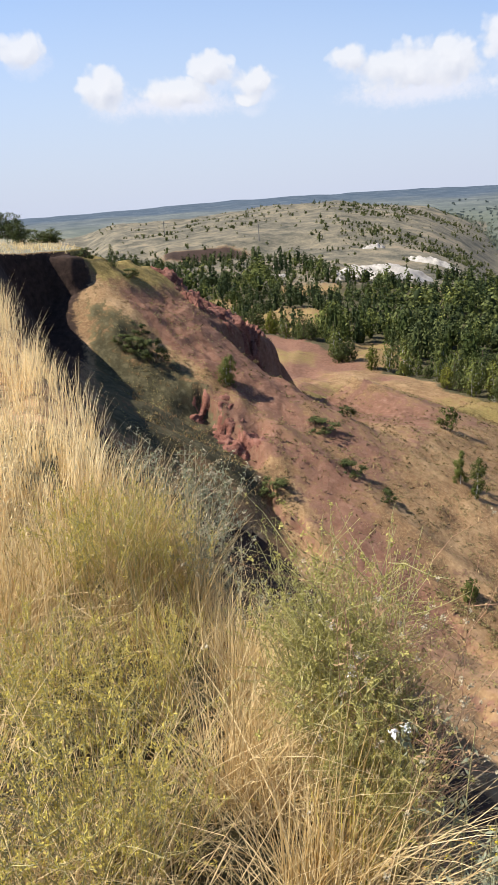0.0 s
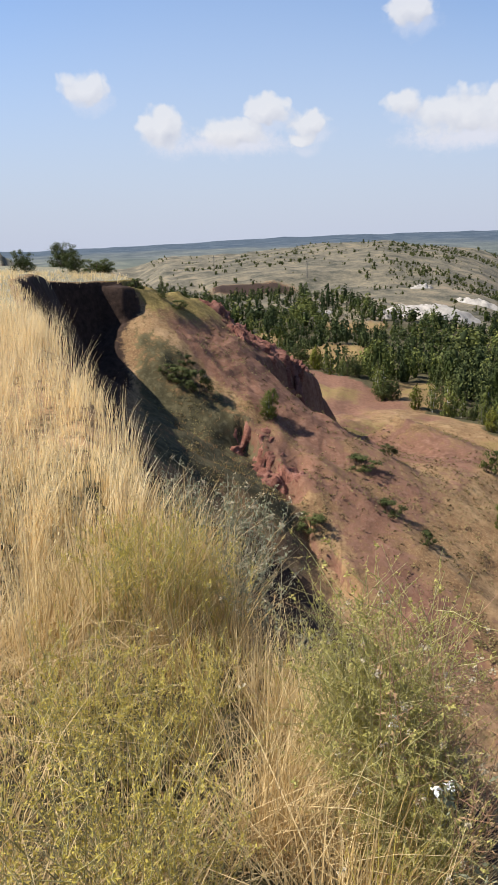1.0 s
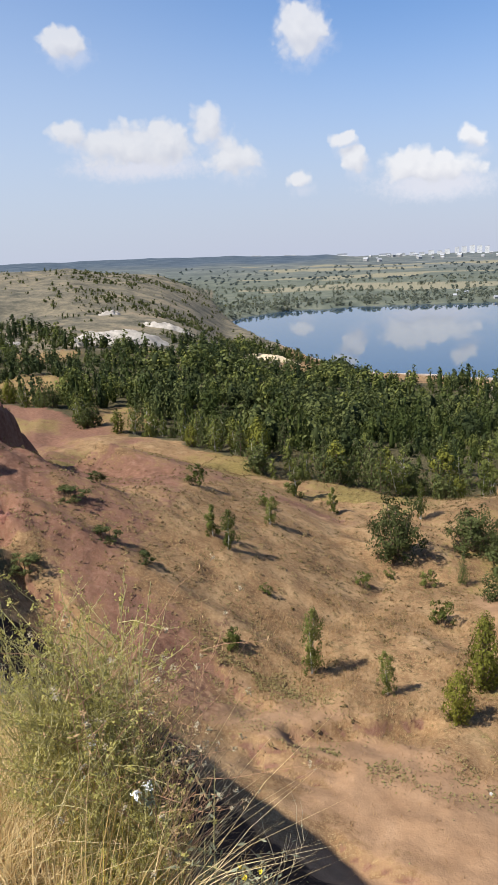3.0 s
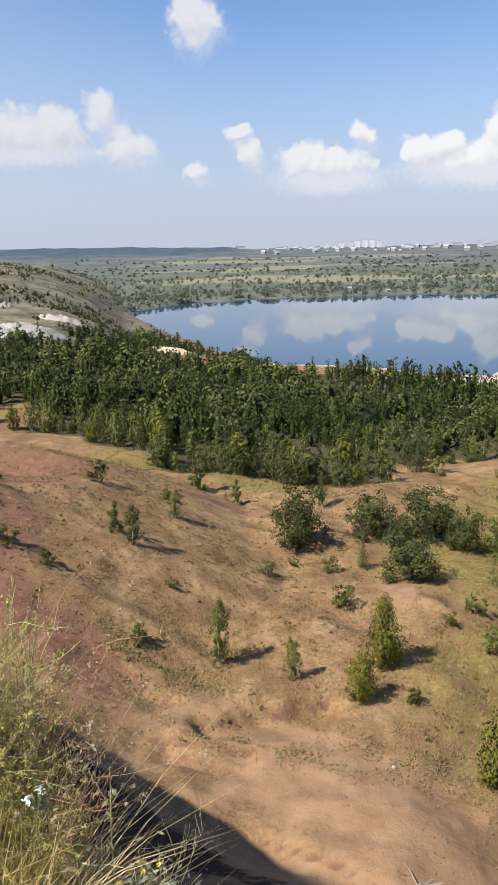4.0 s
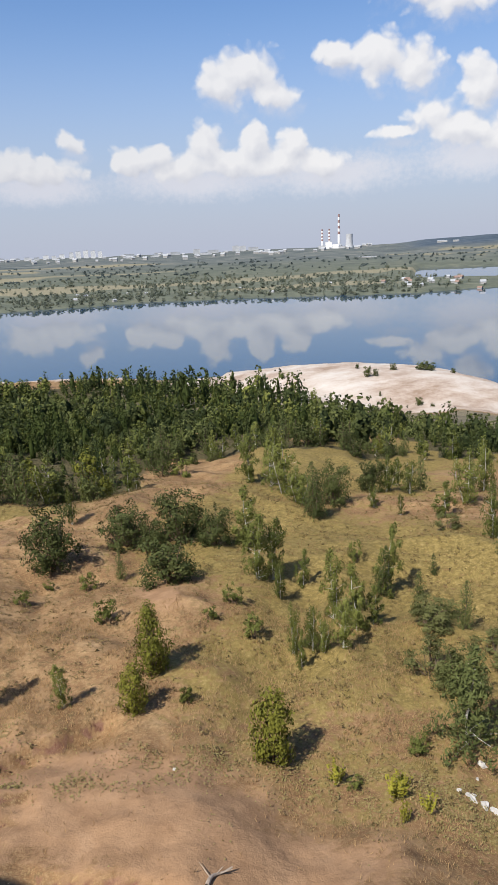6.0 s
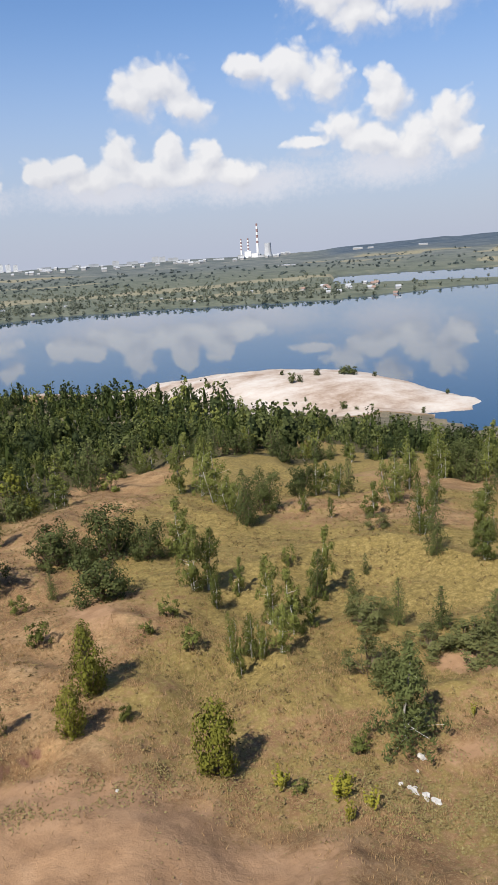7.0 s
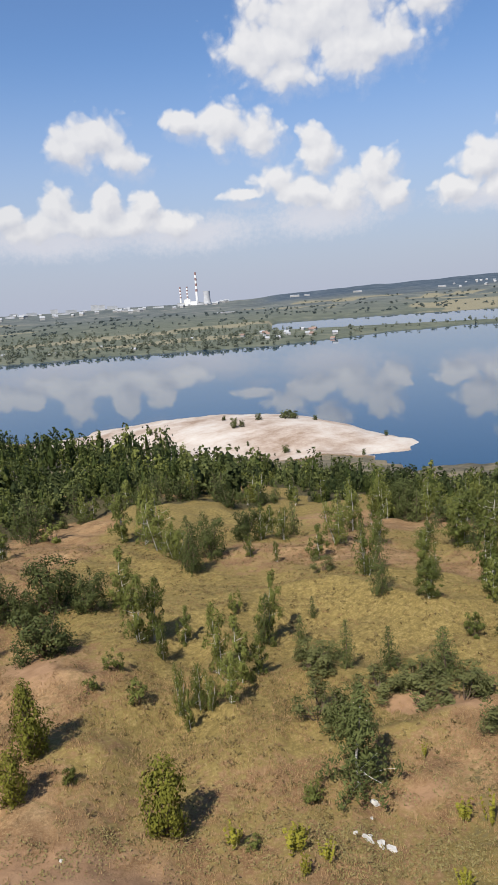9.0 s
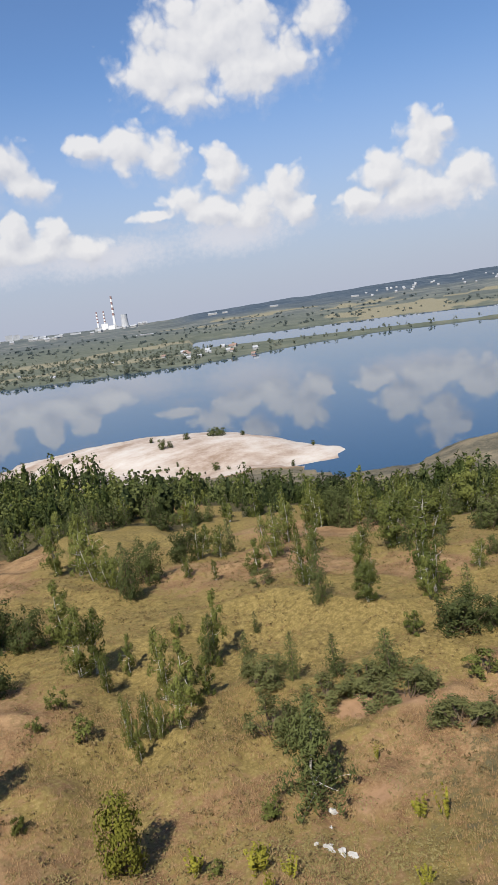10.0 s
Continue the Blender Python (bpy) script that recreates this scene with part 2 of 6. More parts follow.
def rim_place(x, y):
    """The way along the rim and out from it; past the straight stretch it swings out over the valley."""
    v = RIM_N[0] * x + RIM_N[1] * y - RIM_V0
    u = RIM_U[0] * x + RIM_U[1] * y
    out = (2.5 * step(38, 55, u) + 7.6 * step(54.5, 60.5, u)) * (1 - step(95, 130, u))
    return u, np.where(u > 30, v - out * (1 - step(14, 32, v)), v)


def ground_z(x, y):
    x, y = np.asarray(x, float), np.asarray(y, float)
    u, v = rim_place(x, y)
    d = np.hypot(x, y)
    az = np.degrees(np.arctan2(x, y))
    # the rim itself wanders a little
    vv = v + 0.22 * fbm(u, 0 * u, 3.0, 3, 3) * step(1.0, 4.0, np.abs(u)) + 1.6 * fbm(u, v * 0.3, 16, 2, 5) * step(2, 12, v) * step(6, 20, np.abs(u))
    near = np.interp(az, SHORE_AZ, SHORE_NEAR) + 6 * fbm(az, 0 * az, 3.0, 3, 41)
    far = np.interp(az, SHORE_AZ, SHORE_FAR) + 14 * fbm(az, 0 * az, 2.0, 3, 43)
    # the valley floor falls evenly to the shore, wherever that lies
    v_shore = np.maximum(near * (v + RIM_V0) / np.maximum(d, 0.1), 200)
    vv = np.where((vv > 80) & (np.abs(az) < 75), 80 + (vv - 80) * 205 / (v_shore - 80), vv)
    end = step(30, 40, u)
    z = smooth_interp(vv, V_STEPS, V_HEIGHTS) * (1 - end) + smooth_interp(vv, V_STEPS, V_HEIGHTS_END) * end
    z = z - 1.2 * step(46, 60, u) * (1 - step(4, 12, v))
    # gullies down the slope, humps on the valley floor
    mid = step(8, 26, v) * (1 - step(200, 280, v))
    z = z + mid * (0.9 * fbm(x, y, 22, 4, 7) + 1.2 * fbm(x, y, 48, 2, 9))
    z = z + 1.5 * step(26, 40, v) * (1 - step(120, 180, v)) * (0.55 - np.abs(fbm(x, y, 15, 3, 14)))
    z = z + 1.1 * step(18, 26, v) * (1 - step(45, 60, v)) * (1 - step(-22, -8, az)) * (0.4 - np.abs(fbm(u, v * 0.22, 7.0, 3, 16)))
    z = z + 0.5 * step(4, 10, v) * (1 - step(40, 60, v)) * fbm(u, v * 0.25, 4.5, 3, 12)
    # the old spoil hill across the valley
    top = np.interp(az, [-80, -50, -46.7, -44.5, -40, -35.7, -31.3, -27, -22.6, -20, -17.5, -15, -13], [-34, -33, -28, -18, -15, -11, -6, -4.5, -11, -20, -33, -50, -56])
    rise = step(200, 640, d) * (1 - step(1000, 2000, d)) * (1 - step(-15, -12.5, az))
    z = np.where(v > 60, z * (1 - rise) + top * rise, z)
    z = z + np.where(v > 60, 3.6 * step(402, 412, d + 10 * fbm(az, 0 * az, 2.0, 2, 23)) * step(-42, -40, az) * (1 - step(-36, -31, az)) * (1 - step(420, 520, d)), 0)
    z = z + 4.0 * fbm(x, y, 80, 5, 21) * step(260, 420, d) * step(15, 20, -az) * (1 - step(1200, 2000, d))
    # the spur
    sp = spur_height(x, y)
    sp = sp + 0.35 * fbm(x, y, 6.0, 4, 31) * step(-24, -4, sp)
    z = np.where(d < 140, np.maximum(z, sp), z)
    # the spur breaks off in a steep eastern face
    broken = step(-0.7, 0.7, x + 35.2 - 0.05 * (y - 53) + 0.6 * fbm(x, y, 3.0, 2, 38))
    z = z - 3.6 * broken * step(45.5, 49.5, y) * (1 - step(59, 64, y)) * (1 - step(4, 18, x + 35.2))
    # a rugged red break in the slope below it
    z = z + 0.5 * fbm(x, y, 2.4, 3, 37) * np.exp(-(((x + 27.2) / 5.0) ** 2 + ((y - 37.3 + 0.1 * (x + 27)) / 2.2) ** 2) ** 2)
    # a bare clay shoulder by the water past the wood
    z = z + 4.5 * bump(x, y, 184, 118, 42, 36, 0.5)
    # lake bed and the land beyond it
    inside = np.minimum(d - near, far - d)
    ahead = (np.abs(az) < 75)
    z = np.where(ahead & (inside > 0) & (az > -15.5), np.minimum(z, LAKE_Z - 0.4 - np.minimum(inside * 0.08, 4)), z)
    shore = np.where(ahead & (d <= near) & (az > -15.5), np.maximum(z, LAKE_Z + 0.15 + np.minimum((near - d) * 0.05, 3)), z)
    z = np.where(d <= near, shore, z)
    plain = LAKE_Z + 0.4 + 3.0 * step(0, 60, d - far) + 30 * step(900, 4600, d) + 3.0 * fbm(x, y, 260, 3, 51) * step(40, 300, d - far)
    share = step(0, 40, d - far) * step(-19, -14.5, az) + (1 - step(-19, -14.5, az)) * step(900, 1700, d)
    z = np.where(ahead & (d > np.minimum(far, 880)), z * (1 - share) + plain * share, z)
    # the arm of water behind the low point, and the wooded ridge over it
    arm = step(28, 33, az) * step(1060, 1110, d) * (1 - step(1480, 1560, d))
    z = np.where(ahead & (arm > 0.3), np.minimum(z, LAKE_Z - 1.5), z)
    # low ridges along the horizon, tinted blue for haze in the ground colours
    ridge = np.interp(az, [-75, -52, -46, -40, -35, -28, -16, -10, -6.6, -4.5, 6, 26, 28.5, 33, 40, 48, 56, 75], [0, 0, 12, 30, 44, 42, 41, 28, 22, 6, 0, 0, 8, 32, 46, 62, 74, 74])
    z = z + np.where(ahead, (ridge + 3 * fbm(az, 0 * az, 1.6, 3, 57)) * (0.75 * step(2300, 4300, d) + 0.25 * step(1700, 2600, d)), 0)
    # the bare spit of pale sand
    spit = 11.5 * np.exp(-spit_radius(x, y) ** 3.0) - 3.0
    z = np.where((az > 6) & (az < 44) & (d < 420), np.maximum(z, LAKE_Z + spit), z)
    z = np.where(ahead & (az <= -15.5), np.maximum(z, LAKE_Z + 1.0), z)
    # everything past the last ridge sinks out of sight
    behind = ~ahead
    z = np.where(behind & (v > 0), np.maximum(z, -40), z)
    for line in LEDGES:
        z = z + ledge(x, y, *line)[0]
    # fine unevenness
    z = z + 0.06 * fbm(x, y, 1.1, 3, 61) * step(1.0, 3, d) + 0.18 * fbm(x, y, 4.0, 3, 63) * step(6, 14, v)
    return z


# ---- where the wood stands ----
EDGE_AZ = [-46, -40, -34, -31, -27, -20.6, -14, -11.7, -2, 5.7, 10, 17, 21, 25, 30, 35, 45, 55, 64]
EDGE_NEAR = [150, 165, 165, 150, 127, 109, 100, 92, 85, 88, 112, 120, 122, 124, 123, 122, 116, 110, 110]
EDGE_FAR = [360, 392, 392, 375, 302, 300, 440, 410, 300, 284, 274, 252, 226, 200, 188, 184, 180, 175, 172]
CLEARINGS = [(-24.5, 141, 8, 16), (-31.0, 190, 14, 26), (-38.0, 220, 16, 30), (-29.5, 280, 14, 20), (-36.5, 318, 16, 16), (12.5, 106, 10, 14), (23, 117, 9, 12), (-20.3, 305, 22, 26), (-10.5, 325, 20, 46), (-16.5, 345, 8, 20)]


def wood_density(x, y, thin=True):
    d, az = np.hypot(x, y), np.degrees(np.arctan2(x, y))
    near, far = np.interp(az, EDGE_AZ, EDGE_NEAR), np.interp(az, EDGE_AZ, EDGE_FAR)
    near = near + 6 * fbm(x, y, 22, 2, 81)
    p = step(0, 4, d - near) * (1 - step(-12, 6, d - far))
    for a, r, ra, rr in CLEARINGS:
        p = p * (1 - 1.2 * np.exp(-(((az - a) * r / 57.3 / ra) ** 2 + ((d - r) / rr) ** 2) ** 2))
    glade = fbm(x, y, 26, 3, 83)
    if not thin:
        return p
    sparse = step(6, 14, az) * (1 - step(130, 160, d))
    return p * (1 - sparse * step(-0.25, 0.15, glade)) * (1 - 0.6 * step(0.45, 0.7, glade)) * (1 - (0.9 - 0.6 * step(10, 40, -x)) * step(0.30, 0.5, fbm(x, y, 9, 2, 87)))
# ---- materials ----
def material(name, rough=0.9, spec=0.2):
    m = bpy.data.materials.new(name)
    m.use_nodes = True
    b = m.node_tree.nodes["Principled BSDF"]
    b.inputs["Roughness"].default_value = rough
    b.inputs["Specular IOR Level"].default_value = spec
    return m, m.node_tree, b


def tnoise(t, scale, detail=4.0, rough=0.55, kind="Object", stretch=None, vec=None):
    n = t.nodes.new("ShaderNodeTexNoise")
    n.inputs["Scale"].default_value, n.inputs["Detail"].default_value, n.inputs["Roughness"].default_value = scale, detail, rough
    if vec is None:
        vec = t.nodes.new("ShaderNodeTexCoord").outputs[kind]
    if stretch:
        mp = t.nodes.new("ShaderNodeMapping")
        mp.inputs["Scale"].default_value = stretch
        t.links.new(vec, mp.inputs["Vector"])
        vec = mp.outputs[0]
    t.links.new(vec, n.inputs["Vector"])
    return n.outputs["Fac"]


def tramp(t, fac, stops):
    r = t.nodes.new("ShaderNodeValToRGB")
    e = r.color_ramp.elements
    while len(e) < len(stops):
        e.new(0.5)
    for el, (p, c) in zip(e, stops):
        el.position, el.color = p, (*c, 1)
    t.links.new(fac, r.inputs[0])
    return r.outputs[0]


def tmix(t, fac, a, b, how="MIX"):
    n = t.nodes.new("ShaderNodeMix")
    n.data_type, n.blend_type = "RGBA", how
    for s, v in ((n.inputs[0], fac), (n.inputs[6], a), (n.inputs[7], b)):
        if isinstance(v, tuple):
            s.default_value = (*v, 1)
        elif isinstance(v, (int, float)):
            s.default_value = v
        else:
            t.links.new(v, s)
    return n.outputs[2]


def tmath(t, op, a, b=0.0, c=0.0, clamp=False):
    n = t.nodes.new("ShaderNodeMath")
    n.operation, n.use_clamp = op, clamp
    for i, v in enumerate((a, b, c)):
        if isinstance(v, (int, float)):
            n.inputs[i].default_value = v
        else:
            t.links.new(v, n.inputs[i])
    return n.outputs[0]


def tband(t, fac, lo, hi):
    n = t.nodes.new("ShaderNodeMapRange")
    n.interpolation_type = "SMOOTHSTEP"
    t.links.new(fac, n.inputs[0])
    n.inputs[1].default_value, n.inputs[2].default_value = lo, hi
    return n.outputs[0]


def tbump(t, b, height, strength, distance):
    n = t.nodes.new("ShaderNodeBump")
    n.inputs["Strength"].default_value, n.inputs["Distance"].default_value = strength, distance
    t.links.new(height, n.inputs["Height"])
    t.links.new(n.outputs[0], b.inputs["Normal"])


def attribute(t, name):
    n = t.nodes.new("ShaderNodeAttribute")
    n.attribute_name = name
    return n


def make_ground():
    """Dry steppe turf over red clay, pale sand and green hollows, by the painted cover of the land."""
    m, t, b = material("turf_and_clay", 0.95, 0.1)
    cover = t.nodes.new("ShaderNodeSeparateColor")
    t.links.new(attribute(t, "cover").outputs["Color"], cover.inputs[0])
    far = attribute(t, "wood").outputs["Fac"]
    mid, small, tiny, fine = tnoise(t, 0.45, 5), tnoise(t, 2.2, 5, 0.65), tnoise(t, 11.0, 3), tnoise(t, 5.5, 6, 0.75)
    turf = tramp(t, mid, [(0.25, (0.092, 0.050, 0.026)), (0.45, (0.162, 0.094, 0.048)), (0.6, (0.228, 0.142, 0.074)), (0.8, (0.305, 0.206, 0.115))])
    turf = tmix(t, tband(t, small, 0.48, 0.68), turf, (0.096, 0.066, 0.031))
    turf = tmix(t, tmath(t, "MULTIPLY", tband(t, tiny, 0.48, 0.7), 0.4), turf, (0.416, 0.296, 0.161))
    green = tramp(t, small, [(0.3, (0.088, 0.067, 0.022)), (0.55, (0.160, 0.120, 0.042)), (0.75, (0.235, 0.178, 0.073))])
    clay = tramp(t, small, [(0.25, (0.082, 0.041, 0.027)), (0.5, (0.148, 0.080, 0.053)), (0.75, (0.205, 0.120, 0.083))])
    clay = tmix(t, tband(t, tiny, 0.5, 0.75), clay, (0.131, 0.049, 0.033))
    sand = tramp(t, tnoise(t, 0.045, 9, 0.72, stretch=(1, 1.6, 1)), [(0.34, (0.2, 0.144, 0.108)), (0.45, (0.296, 0.24, 0.2)), (0.55, (0.368, 0.324, 0.288)), (0.7, (0.424, 0.4, 0.372))])
    dirt = tramp(t, tnoise(t, 0.7, 6, 0.6), [(0.3, (0.195, 0.116, 0.066)), (0.6, (0.262, 0.162, 0.094)), (0.8, (0.315, 0.202, 0.122))])
    edge = tmath(t, "MULTIPLY", tmath(t, "SUBTRACT", small, 0.5), 0.9)
    edge = tmath(t, "ADD", edge, tmath(t, "MULTIPLY", tmath(t, "SUBTRACT", mid, 0.5), 0.8))

    def zone(channel):
        return tband(t, tmath(t, "ADD", channel, edge), 0.35, 0.65)
    col = tmix(t, zone(cover.outputs[1]), turf, green)
    col = tmix(t, tmath(t, "MULTIPLY", tband(t, fine, 0.52, 0.68), 0.5), col, (0.085, 0.058, 0.026))
    col = tmix(t, tmath(t, "MULTIPLY", tband(t, fine, 0.48, 0.34), 0.4), col, (0.36, 0.265, 0.135))
    col = tmix(t, zone(cover.outputs[0]), col, clay)
    col = tmix(t, zone(attribute(t, "dirt").outputs["Fac"]), col, dirt)
    col = tmix(t, zone(cover.outputs[2]), col, sand)
    # near-black earth: shade of the cliff below the rim put into its colour
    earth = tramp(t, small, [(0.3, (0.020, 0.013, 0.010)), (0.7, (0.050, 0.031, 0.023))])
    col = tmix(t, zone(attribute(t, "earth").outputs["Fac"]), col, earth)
    litter = tramp(t, small, [(0.3, (0.027, 0.025, 0.013)), (0.5, (0.058, 0.05, 0.026)), (0.72, (0.112, 0.094, 0.052))])
    col = tmix(t, zone(attribute(t, "litter").outputs["Fac"]), col, litter)
    spoil = tramp(t, tnoise(t, 0.05, 9, 0.8), [(0.38, (0.046, 0.045, 0.034)), (0.48, (0.098, 0.088, 0.064)), (0.6, (0.178, 0.148, 0.100)), (0.75, (0.220, 0.150, 0.108))])
    col = tmix(t, zone(attribute(t, "spoil").outputs["Fac"]), col, spoil)
    # aerial haze is mixed into this woodland colour: greyed and bluish
    woods = tramp(t, tnoise(t, 0.03, 6, 0.7), [(0.3, (0.056, 0.066, 0.052)), (0.5, (0.084, 0.094, 0.072)), (0.65, (0.118, 0.122, 0.092)), (0.8, (0.19, 0.176, 0.132))])
    col = tmix(t, zone(far), col, woods)
    # thicker haze of the far plain, painted on as a blue-grey tint
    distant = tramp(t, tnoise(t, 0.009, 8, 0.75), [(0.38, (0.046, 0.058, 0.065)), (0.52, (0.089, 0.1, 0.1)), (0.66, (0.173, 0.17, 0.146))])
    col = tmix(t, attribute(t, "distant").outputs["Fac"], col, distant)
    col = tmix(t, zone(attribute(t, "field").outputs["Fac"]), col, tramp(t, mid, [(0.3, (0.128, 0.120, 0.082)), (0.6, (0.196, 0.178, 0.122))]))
    # ridge woods in the slate blue that haze would give them
    hazed_ridge = tramp(t, tnoise(t, 0.012, 7, 0.7), [(0.38, (0.031, 0.046, 0.066)), (0.55, (0.054, 0.072, 0.094)), (0.7, (0.102, 0.118, 0.126))])
    col = tmix(t, attribute(t, "ridge").outputs["Fac"], col, hazed_ridge)
    t.links.new(col, b.inputs["Base Color"])
    h = tmath(t, "ADD", small, tmath(t, "MULTIPLY", tiny, 0.35))
    tbump(t, b, h, 0.35, 0.25)
    return m


def make_water():
    m, t, b = material("lake_water", 0.015, 0.5)
    b.inputs["IOR"].default_value = 1.333
    b.inputs["Base Color"].default_value = (0.013, 0.038, 0.075, 1)
    tbump(t, b, tnoise(t, 0.25, 3, 0.5, stretch=(1, 2.5, 1)), 0.012, 0.05)
    return m


def make_leaf(name, dark, lit, shine=0.08, through=(0.22, 0.26, 0.03), share=0.2, vary=0.26):
    """Leaves: a colour between two, by the leaf and by the tree, that lets some light through."""
    m, t, b = material(name, 0.75, shine)
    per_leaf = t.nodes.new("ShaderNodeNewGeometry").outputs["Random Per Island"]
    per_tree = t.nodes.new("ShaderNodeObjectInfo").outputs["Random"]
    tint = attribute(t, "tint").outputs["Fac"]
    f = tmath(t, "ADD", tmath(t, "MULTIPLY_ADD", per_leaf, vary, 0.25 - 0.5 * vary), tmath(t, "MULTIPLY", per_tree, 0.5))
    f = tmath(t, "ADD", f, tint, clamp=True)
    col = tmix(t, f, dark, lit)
    t.links.new(col, b.inputs["Base Color"])
    tr = t.nodes.new("ShaderNodeBsdfTranslucent")
    t.links.new(tmix(t, 0.35, col, through), tr.inputs["Color"])
    mx = t.nodes.new("ShaderNodeMixShader")
    mx.inputs[0].default_value = share
    t.links.new(b.outputs[0], mx.inputs[1])
    t.links.new(tr.outputs[0], mx.inputs[2])
    t.links.new(mx.outputs[0], t.nodes["Material Output"].inputs["Surface"])
    return m


def make_bark(name, a, b_, scale=3.0):
    m, t, b = material(name, 0.9, 0.15)
    n = tnoise(t, scale, 5, 0.65, stretch=(1, 1, 0.35))
    t.links.new(tramp(t, n, [(0.35, a), (0.62, b_)]), b.inputs["Base Color"])
    tbump(t, b, n, 0.4, 0.02)
    return m


def make_plain(name, colour, vary=0.25, scale=4.0, rough=0.85, spec=0.25):
    m, t, b = material(name, rough, spec)
    n = tnoise(t, scale, 5, 0.6)
    lo = tuple(c * (1 - vary) for c in colour)
    hi = tuple(min(c * (1 + vary), 0.9) for c in colour)
    t.links.new(tramp(t, n, [(0.3, lo), (0.7, hi)]), b.inputs["Base Color"])
    tbump(t, b, n, 0.2, 0.02)
    return m


def make_red_rock():
    """Weathered red clay rock: pinkish faces, dark seams and dusty ledges."""
    m, t, b = material("red_clay_rock", 0.95, 0.1)
    n, small = tnoise(t, 0.8, 6, 0.65), tnoise(t, 3.5, 6, 0.7, stretch=(1, 1, 1.8))
    col = tramp(t, n, [(0.3, (0.102, 0.041, 0.03)), (0.5, (0.18, 0.078, 0.057)), (0.7, (0.246, 0.127, 0.098))])
    col = tmix(t, tband(t, small, 0.52, 0.68), col, (0.07, 0.028, 0.021))
    col = tmix(t, tmath(t, "MULTIPLY", tband(t, small, 0.45, 0.3), 0.5), col, (0.295, 0.18, 0.135))
    t.links.new(col, b.inputs["Base Color"])
    tbump(t, b, small, 0.7, 0.25)
    return m


GROUND, WATER = make_ground(), make_water()
LEAF_BIRCH = make_leaf("birch_leaves", (0.032, 0.044, 0.012), (0.150, 0.160, 0.042), 0.08, (0.2, 0.22, 0.03), 0.13)
LEAF_DARK = make_leaf("dark_leaves", (0.020, 0.028, 0.010), (0.094, 0.106, 0.036), 0.08, (0.15, 0.17, 0.03), 0.1)
LEAF_MAPLE = make_leaf("bright_leaves", (0.030, 0.042, 0.010), (0.19, 0.182, 0.030), 0.08, (0.2, 0.2, 0.02), 0.12)
LEAF_PINE = make_leaf("pine_needles", (0.023, 0.034, 0.013), (0.115, 0.130, 0.044), 0.08, (0.15, 0.17, 0.03), 0.1)
LEAF_GREY = make_leaf("silvery_leaves", (0.052, 0.058, 0.022), (0.132, 0.134, 0.052))
LEAF_YELLOW = make_leaf("yellow_weed_leaves", (0.115, 0.118, 0.018), (0.27, 0.245, 0.035))
LEAF_WEED = make_leaf("weed_leaves", (0.20, 0.185, 0.048), (0.50, 0.44, 0.15), 0.15, (0.36, 0.34, 0.08), 0.35, 0.5)
LEAF_LIME = make_leaf("lime_weed_leaves", (0.34, 0.275, 0.050), (0.64, 0.52, 0.13), 0.2, (0.5, 0.42, 0.1), 0.4, 0.5)
LEAF_LOW = make_leaf("low_weed_leaves", (0.150, 0.125, 0.052), (0.27, 0.225, 0.105))
STRAW = make_leaf("dry_grass", (0.36, 0.238, 0.082), (0.75, 0.60, 0.35), 0.35, (0.7, 0.5, 0.22), 0.4, 0.55)
TURF = make_leaf("dry_turf_blades", (0.19, 0.115, 0.056), (0.37, 0.25, 0.132), 0.1, (0.4, 0.26, 0.11), 0.3, 0.5)
BARK_BIRCH = make_bark("birch_bark", (0.144, 0.128, 0.112), (0.6, 0.576, 0.528))
BARK_BROWN = make_bark("brown_bark", (0.056, 0.04, 0.028), (0.136, 0.1, 0.072))
STEM = make_bark("weed_stem", (0.22, 0.20, 0.08), (0.40, 0.35, 0.17))
# ---- helpers for meshes ----
def mesh_of(name, verts, faces, mat):
    """A mesh from arrays; faces is an (n, 3) or (n, 4) array."""
    verts, faces = np.asarray(verts, np.float32), np.asarray(faces, np.int32)
    me = bpy.data.meshes.new(name)
    k = faces.shape[1]
    me.vertices.add(len(verts))
    me.vertices.foreach_set("co", verts.ravel())
    me.loops.add(faces.size)
    me.loops.foreach_set("vertex_index", faces.ravel())
    me.polygons.add(len(faces))
    me.polygons.foreach_set("loop_start", np.arange(0, faces.size, k, dtype=np.int32))
    me.update(calc_edges=True)
    me.materials.append(mat)
    if len(verts) < 300:
        me.polygons.foreach_set("use_smooth", np.zeros(len(faces), bool))
    return me


def paint(me, name, values):
    a = me.attributes.new(name, "FLOAT", "POINT")
    a.data.foreach_set("value", np.asarray(values, np.float32))


def smooth(me):
    me.polygons.foreach_set("use_smooth", np.ones(len(me.polygons), bool))


def part(name, me, parent, label=""):
    ob = new(name, me)
    ob.parent = parent
    return tagged(ob, label) if label else ob


